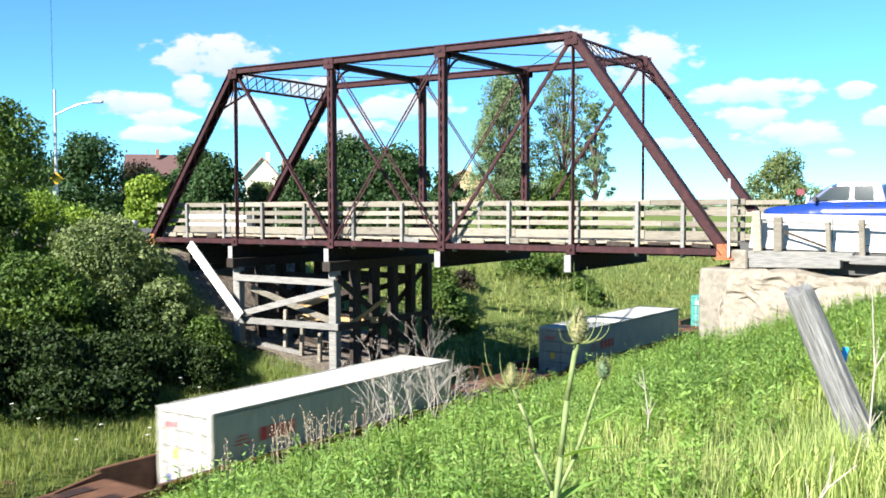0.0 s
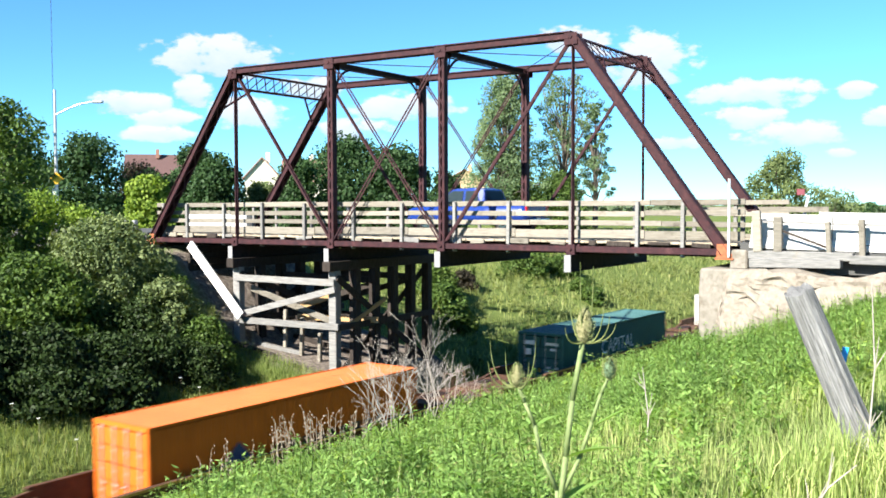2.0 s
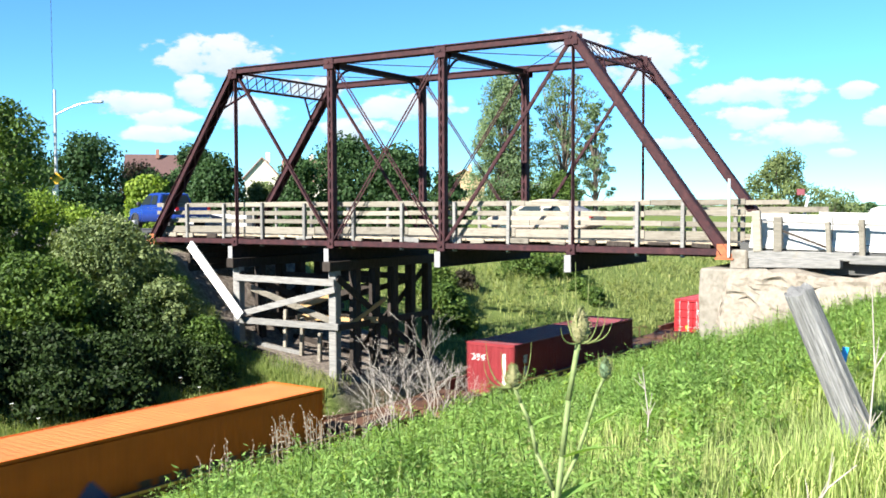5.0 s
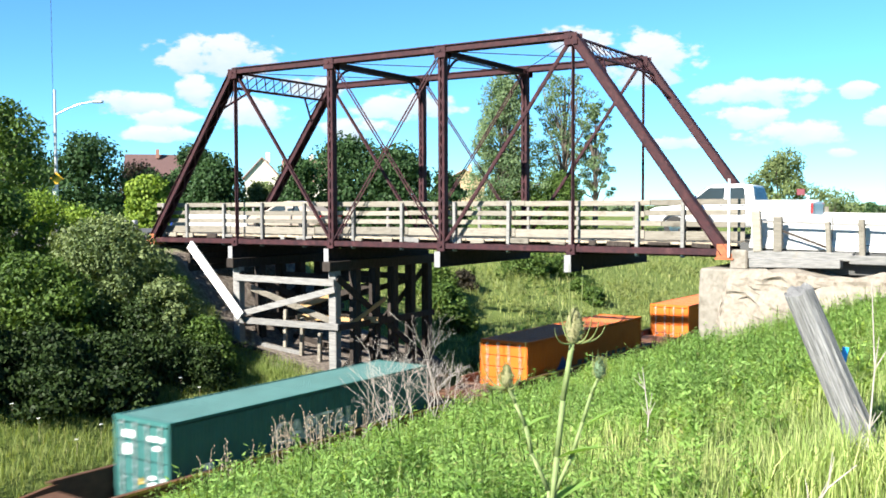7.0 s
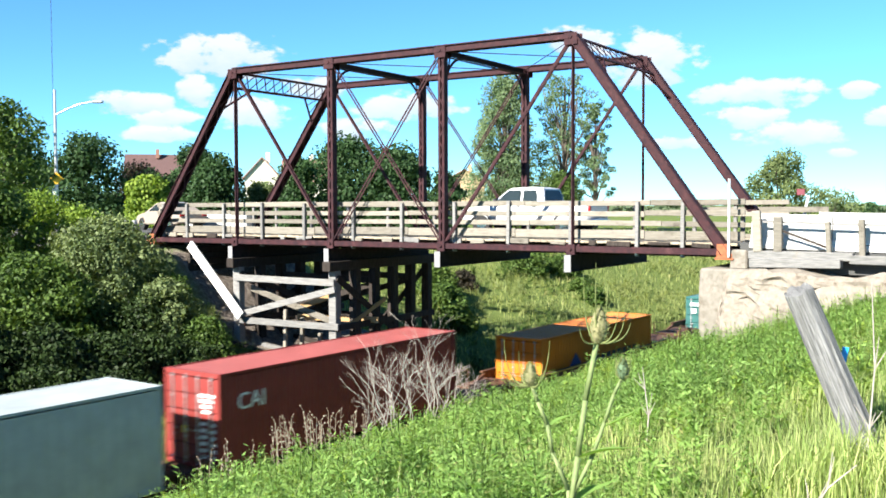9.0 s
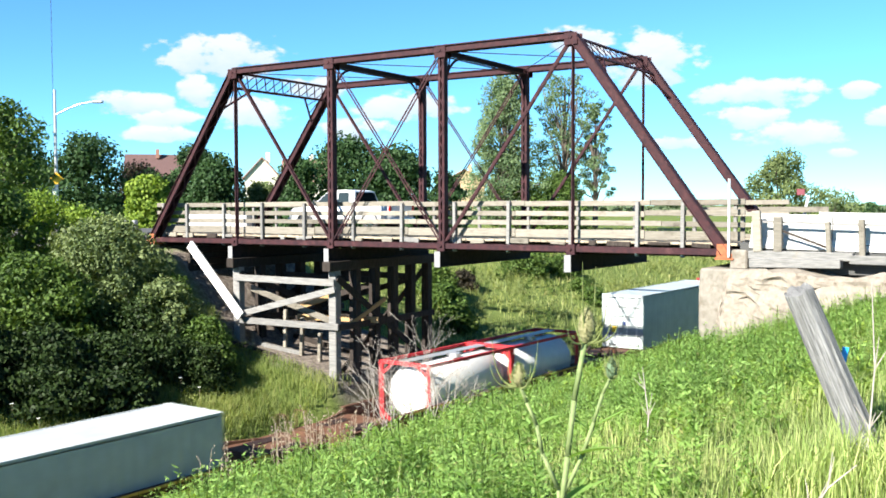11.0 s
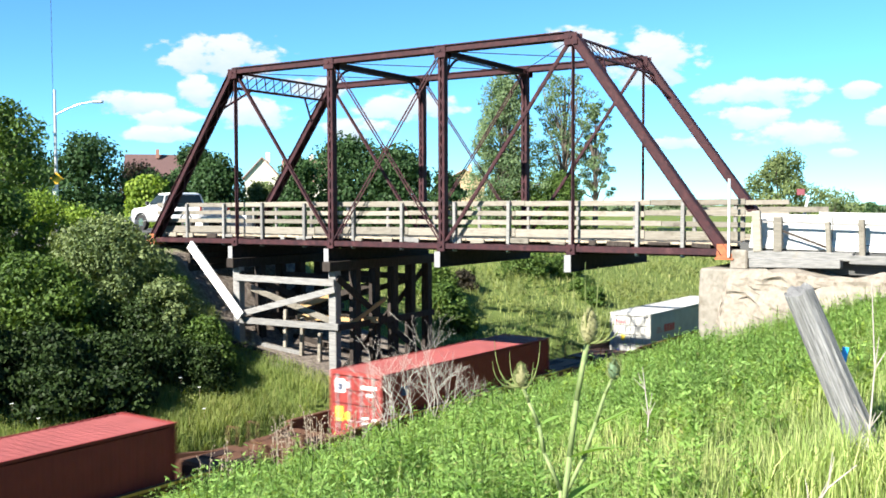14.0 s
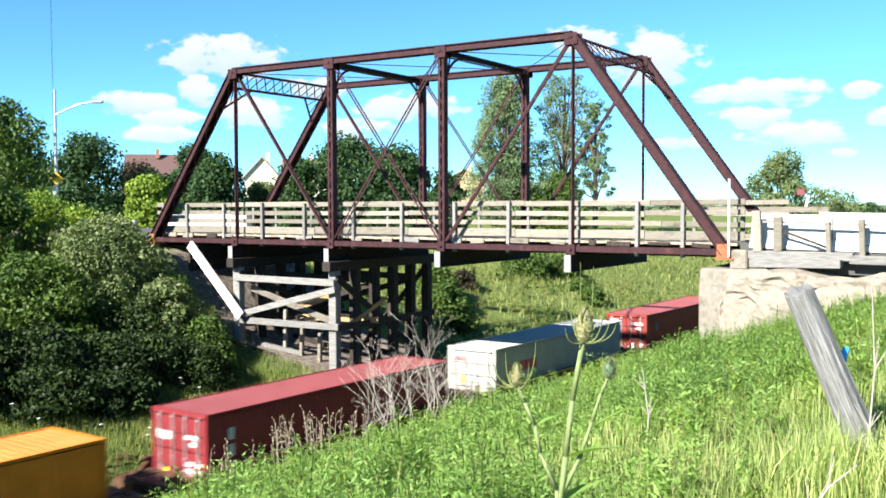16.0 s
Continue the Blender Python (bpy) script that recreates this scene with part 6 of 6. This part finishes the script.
    head(q(0.006, 1.6), 0.034, 0.0165, ((-0.03, 0.01, 0.13), (-0.012, -0.02, 0.15), (0.02, 0.03, 0.14), (0.045, -0.01, 0.05), (0.062, 0.02, 0.035), (-0.04, -0.03, 0.03), (0.03, -0.04, 0.09)))
    stem([q(-0.042, 1.25), q(-0.043, 1.29), q(-0.075, 1.36), q(-0.086, 1.413), q(-0.105, 1.455), q(-0.117, 1.485)], 0.0045, 0.0032)
    head(q(-0.12, 1.505), 0.022, 0.011, ((-0.05, 0.01, 0.085), (0.035, 0.0, 0.085), (-0.02, 0.03, 0.06), (0.02, -0.03, 0.05), (-0.055, -0.02, 0.05)))
    stem([q(-0.04, 1.24), q(-0.032, 1.285), q(0.0, 1.354), q(0.021, 1.419), q(0.037, 1.472), q(0.05, 1.5)], 0.0045, 0.003)
    head(q(0.053, 1.52), 0.02, 0.011, ((-0.012, 0.01, 0.05), (0.014, 0.0, 0.05), (0.0, 0.02, 0.05)), surface("dark_green_bud", (0.05, 0.09, 0.05), (0.12, 0.18, 0.09), 60, 0.8))
    leaf(q(-0.04, 1.262), (side * 0.9 + fwd * 0.3).normalized(), 0.1, 0.014, 0.01)
    leaf(q(-0.04, 1.25), (-side * 0.8 - fwd * 0.4).normalized(), 0.13, 0.014, 0.04)
    leaf(q(0.021, 1.41), (side * 0.95 - fwd * 0.2).normalized(), 0.085, 0.008, -0.01)
    leaf(q(0.015, 1.405), (-side * 0.9 + fwd * 0.2).normalized(), 0.05, 0.006, 0.0)
    leaf(q(-0.084, 1.41), (side * 0.9 + fwd * 0.3).normalized(), 0.06, 0.007, 0.01)
    leaf(q(-0.027, 1.35), (side * 0.6 - fwd * 0.5).normalized(), 0.12, 0.012, 0.02)
    sway = []
    for tt, px in ((0, 0), (1.5, 0.4), (3.5, 0.3), (5.2, 0.1), (6.4, 0.15), (7.0, -0.3), (8.0, 0.6), (9.0, 1.35), (9.4, 1.2), (11.4, 0.5), (12.4, 0.85), (12.9, 0.95), (14.5, 0.55), (16, 0.4)):
        sway.append((tt, Matrix.Translation(base) @ Matrix.Rotation(radians(px), 4, fwd)))
    VEHICLES.append((t, sway))


def pale_stalk(x, y, pts, words):
    """A bare pale stalk with side shoots, in the open grass."""
    bm = bmn()
    side = Vector((0.95, 0.3, 0))
    base = Vector((x, y, ground_z(x, y)))
    ps = [base + side * a + Vector((0, 0, h)) for a, h in pts]
    n = len(ps) - 1
    for i in range(n):
        tube(bm, ps[i], ps[i + 1], 0.011 * (1 - 0.7 * i / n), 0.011 * (1 - 0.7 * (i + 1) / n), 6)
    for k in range(5):
        i = 1 + k % max(1, n - 1)
        tube(bm, ps[i], ps[i] + side * random.uniform(-0.14, 0.14) + Vector((0, 0, random.uniform(0.1, 0.3))), 0.005, 0.002, 5)
    tagged(part("dead_stalk", bm, TWIG), words, "stalk")




def cloud_material():
    m = bpy.data.materials.new("sunlit_cloud")
    m.use_nodes = True
    nt = m.node_tree
    nt.nodes.remove(nt.nodes["Principled BSDF"])
    tc = nt.nodes.new("ShaderNodeTexCoord")
    oi = nt.nodes.new("ShaderNodeObjectInfo")
    add = nt.nodes.new("ShaderNodeVectorMath")
    add.operation = "MULTIPLY_ADD"
    comb = nt.nodes.new("ShaderNodeCombineXYZ")
    for k in range(3):
        link(nt, oi.outputs["Random"], comb.inputs[k])
    link(nt, comb.outputs[0], add.inputs[0])
    add.inputs[1].default_value = (9.0, 17.0, 31.0)
    sc = nt.nodes.new("ShaderNodeVectorMath")
    sc.operation = "MULTIPLY"
    sc.inputs[1].default_value = (0.011, 0.02, 0.011)
    link(nt, tc.outputs["Object"], sc.inputs[0])
    link(nt, sc.outputs[0], add.inputs[2])
    n = nt.nodes.new("ShaderNodeTexNoise")
    n.inputs["Scale"].default_value, n.inputs["Detail"].default_value, n.inputs["Roughness"].default_value = 1.0, 7, 0.55
    link(nt, add.outputs[0], n.inputs["Vector"])
    # fall-off towards the rim, flatter underneath
    sep = nt.nodes.new("ShaderNodeSeparateXYZ")
    link(nt, tc.outputs["Generated"], sep.inputs[0])

    def math_node(op, a, b=None):
        q = nt.nodes.new("ShaderNodeMath")
        q.operation = op
        for i, v in enumerate((a, b)):
            if v is None:
                continue
            if hasattr(v, "links"):
                link(nt, v, q.inputs[i])
            else:
                q.inputs[i].default_value = v
        return q.outputs[0]
    x = math_node("MULTIPLY", math_node("SUBTRACT", sep.outputs[0], 0.5), 2.0)
    y = math_node("MULTIPLY", math_node("SUBTRACT", sep.outputs[1], 0.42), 1.9)
    r2 = math_node("ADD", math_node("POWER", math_node("ABSOLUTE", x), 2.0), math_node("POWER", math_node("ABSOLUTE", y), 2.0))
    d = math_node("SUBTRACT", 1.0, r2)
    s = math_node("ADD", math_node("MULTIPLY", d, 1.0), math_node("MULTIPLY", math_node("SUBTRACT", n.outputs["Fac"], 0.63), 2.6))
    a = nt.nodes.new("ShaderNodeMapRange")
    a.interpolation_type = "SMOOTHSTEP"
    a.inputs["From Min"].default_value, a.inputs["From Max"].default_value = 0.0, 0.4
    link(nt, s, a.inputs["Value"])
    edge = math_node("MULTIPLY", a.outputs[0], 0.86)
    rim = nt.nodes.new("ShaderNodeMapRange")
    rim.inputs["From Min"].default_value, rim.inputs["From Max"].default_value = 0.0, 0.2
    link(nt, d, rim.inputs["Value"])
    alpha = math_node("MULTIPLY", edge, rim.outputs[0])
    em = nt.nodes.new("ShaderNodeEmission")
    shade = ramp(nt, math_node("ADD", math_node("MULTIPLY", sep.outputs[1], 0.6), math_node("MULTIPLY", n.outputs["Fac"], 0.5)), [(0.3, (0.7, 0.84, 0.95)), (0.62, (1.0, 1.0, 1.0))])
    link(nt, shade, em.inputs["Color"])
    em.inputs["Strength"].default_value = 0.285
    tr = nt.nodes.new("ShaderNodeBsdfTransparent")
    mix = nt.nodes.new("ShaderNodeMixShader")
    link(nt, alpha, mix.inputs[0])
    link(nt, tr.outputs[0], mix.inputs[1])
    link(nt, em.outputs[0], mix.inputs[2])
    link(nt, mix.outputs[0], nt.nodes["Material Output"].inputs[0])
    return m


def build_clouds():
    mat = cloud_material()
    dist = 3000.0
    yaw = 0.57247
    for az, el, w, h in CLOUDS:
        a = yaw - radians(az)
        bm = bmn()
        W, H = dist * math.tan(radians(w)) * 1.25, dist * math.tan(radians(h)) * 1.35
        vs = [bm.verts.new(p) for p in ((-W / 2, -H / 2, 0), (W / 2, -H / 2, 0), (W / 2, H / 2, 0), (-W / 2, H / 2, 0))]
        bm.faces.new(vs)
        o = part("cloud", bm, mat)
        tagged(o, "white fair-weather cumulus cloud in the sky", "cloud", "clouds", "structure")

        def at(turn):
            c = EYE + Vector((-math.sin(a - turn), math.cos(a - turn), math.tan(radians(el)))) * dist
            return look(c, c + (c - EYE))
        drift = radians(0.045 * el)
        VEHICLES.append((o, [(0, at(0)), (16, at(drift))]))


CLOUDS = ((-12.7, 8.75, 7.6, 2.3),
          (-14.4, 6.63, 2.73, 1.59),
          (-17.62, 5.87, 6.0, 1.19),
          (-15.88, 5.01, 4.78, 1.13),
          (-15.79, 4.16, 4.78, 0.86),
          (11.6, 8.6, 6.3, 3.1),
          (17.3, 6.3, 7.4, 1.6),
          (17.2, 4.94, 4.9, 1.15),
          (19.76, 4.0, 6.24, 1.26),
          (-2.12, 5.93, 6.29, 1.66),
          (-11.25, 5.66, 4.55, 1.99),
          (24.06, 4.79, 2.12, 0.99),
          (22.64, 6.2, 2.29, 0.86),
          (21.98, 2.9, 1.69, 0.53),
          (13.37, 3.69, 3.55, 0.8),
          (-5.42, 4.6, 5.61, 1.33),
          (-7.38, 7.02, 3.94, 1.33),
          (7.12, 9.6, 4.93, 1.33))

build_street_lamp()
build_houses()
build_fence_post()
build_teasel()
dead_shrub(22.2, -11.4, "leafless bleached shrub on the bank's edge", 3.3, 7, 3)
dead_shrub(22.3, -10.2, "leafless bleached shrub on the bank's edge", 3.6, 7, 4)
dead_shrub(22.3, -9.0, "leafless bleached shrub on the bank's edge", 3.4, 6, 6)
dead_shrub(22.0, -12.6, "leafless bleached shrub on the bank's edge", 3.1, 4, 5)
for i, (x, y, n) in enumerate(((22.0, -14.4, 16), (21.9, -15.4, 14), (21.8, -17.0, 10), (22.1, -13.4, 10))):
    stalks(x, y, n, 1.35, 0.6, 20 + i)
pale_stalk(35.06, -23.4, ((0, 0), (0.02, 0.35), (0.05, 0.8), (0.02, 1.45)), "bare pale dead stalk beside the fence post")
pale_stalk(34.95, -24.9, ((0, 0), (0.03, 0.16), (0.13, 0.34), (0.3, 0.5)), "bare pale dead stalk bent over the grass")
pale_stalk(32.4, -21.0, ((0, 0), (0.02, 0.3), (-0.02, 0.6), (-0.05, 0.85)), "bare pale dead stalk in the weeds")
build_clouds()
tuft = np.array([(34.95 + rng.normal(0, 0.35), -23.7 + rng.normal(0, 0.35), 0) for _ in range(900)])
tuft[:, 2] = [ground_z(a, b) - 0.03 for a, b in tuft[:, :2]]
blades(tuft, 0.5, 0.006, LEAF_GRASS, "grass", "long grass round the foot of the post", 0.6)


def build_deck():
    """Transverse deck planks, each a piece of its own."""
    bm = bmn()
    box(bm, (0, 0, 0), (0.237, TW - 0.75, 0.09), None, 0.008)
    first = part("plank", bm, PLANK_WOOD, bridge)
    first.location = (-0.3, TW / 2, DECK_Z - 0.06)
    for i in range(1, 114):
        share("plank", first, bridge, pose(-0.3 + i * 0.245, TW / 2, DECK_Z - 0.06 + random.uniform(-0.008, 0.008), 0, 0, random.uniform(-0.3, 0.3)))
    for y in (TW / 2 - 0.95, TW / 2 + 0.95):
        part("running_board", box(bmn(), (13.5, y, DECK_Z), (27.6, 0.9, 0.05)), PLANK_WOOD, bridge)


build_deck()


def wildflowers():
    """Flat white flower heads on thin stalks by the track."""
    r = random.Random(5)
    bm, bs = bmn(), bmn()
    for i in range(20):
        y = r.uniform(-15.5, -5.0)
        x = 14.62 + K * y - r.uniform(3.6, 7.5)
        z = ground_z(x, y)
        h = r.uniform(0.5, 0.85)
        tube(bs, (x, y, z), (x, y, z + h), 0.006, 0.004, 4)
        for k in range(7):
            a = k * 0.9
            rr = 0.0 if k == 0 else 0.05
            bmesh.ops.create_icosphere(bm, subdivisions=1, radius=0.02, matrix=Matrix.Translation((x + rr * math.cos(a), y + rr * math.sin(a), z + h)) @ Matrix.Diagonal((1, 1, 0.4, 1)))
    tagged(part("wildflowers", bm, plain("white_petals", (0.75, 0.75, 0.7), 0.8)), "small white wildflower heads in the rough grass", "flowers", kind="stuff")
    tagged(part("flower_stalks", bs, DRY_STALK), "thin stalks of the wildflowers", "flowers", kind="stuff")


wildflowers()
sg = thing("marker_post", "pale leaning post with a small red marker", "post")
part("pole", beam(bmn(), (27.5, 7.45, 0.1), (27.9, 7.45, 1.85), 0.1, 0.1), GALV, sg)
# the plate's red is darkened to show its back in shade
part("marker", box(bmn(), (27.62, 7.4, 2.0), (0.3, 0.03, 0.24), None, 0.01), plain("shaded_red_marker", (0.12, 0.02, 0.03), 0.6), sg, "red marker plate, darkened as on its shaded back")
part("bracket", beam(bmn(), (27.86, 7.43, 1.82), (27.66, 7.43, 2.0), 0.03, 0.03), GALV, sg)


# ================= motion =================
def motions():
    for ob, u, z in MOVING:
        walk(ob, [(0, track_pose(u, z)), (16, track_pose(u + SPEED * 16, z))])
    for ob, rows in VEHICLES:
        walk(ob, rows)


motions()
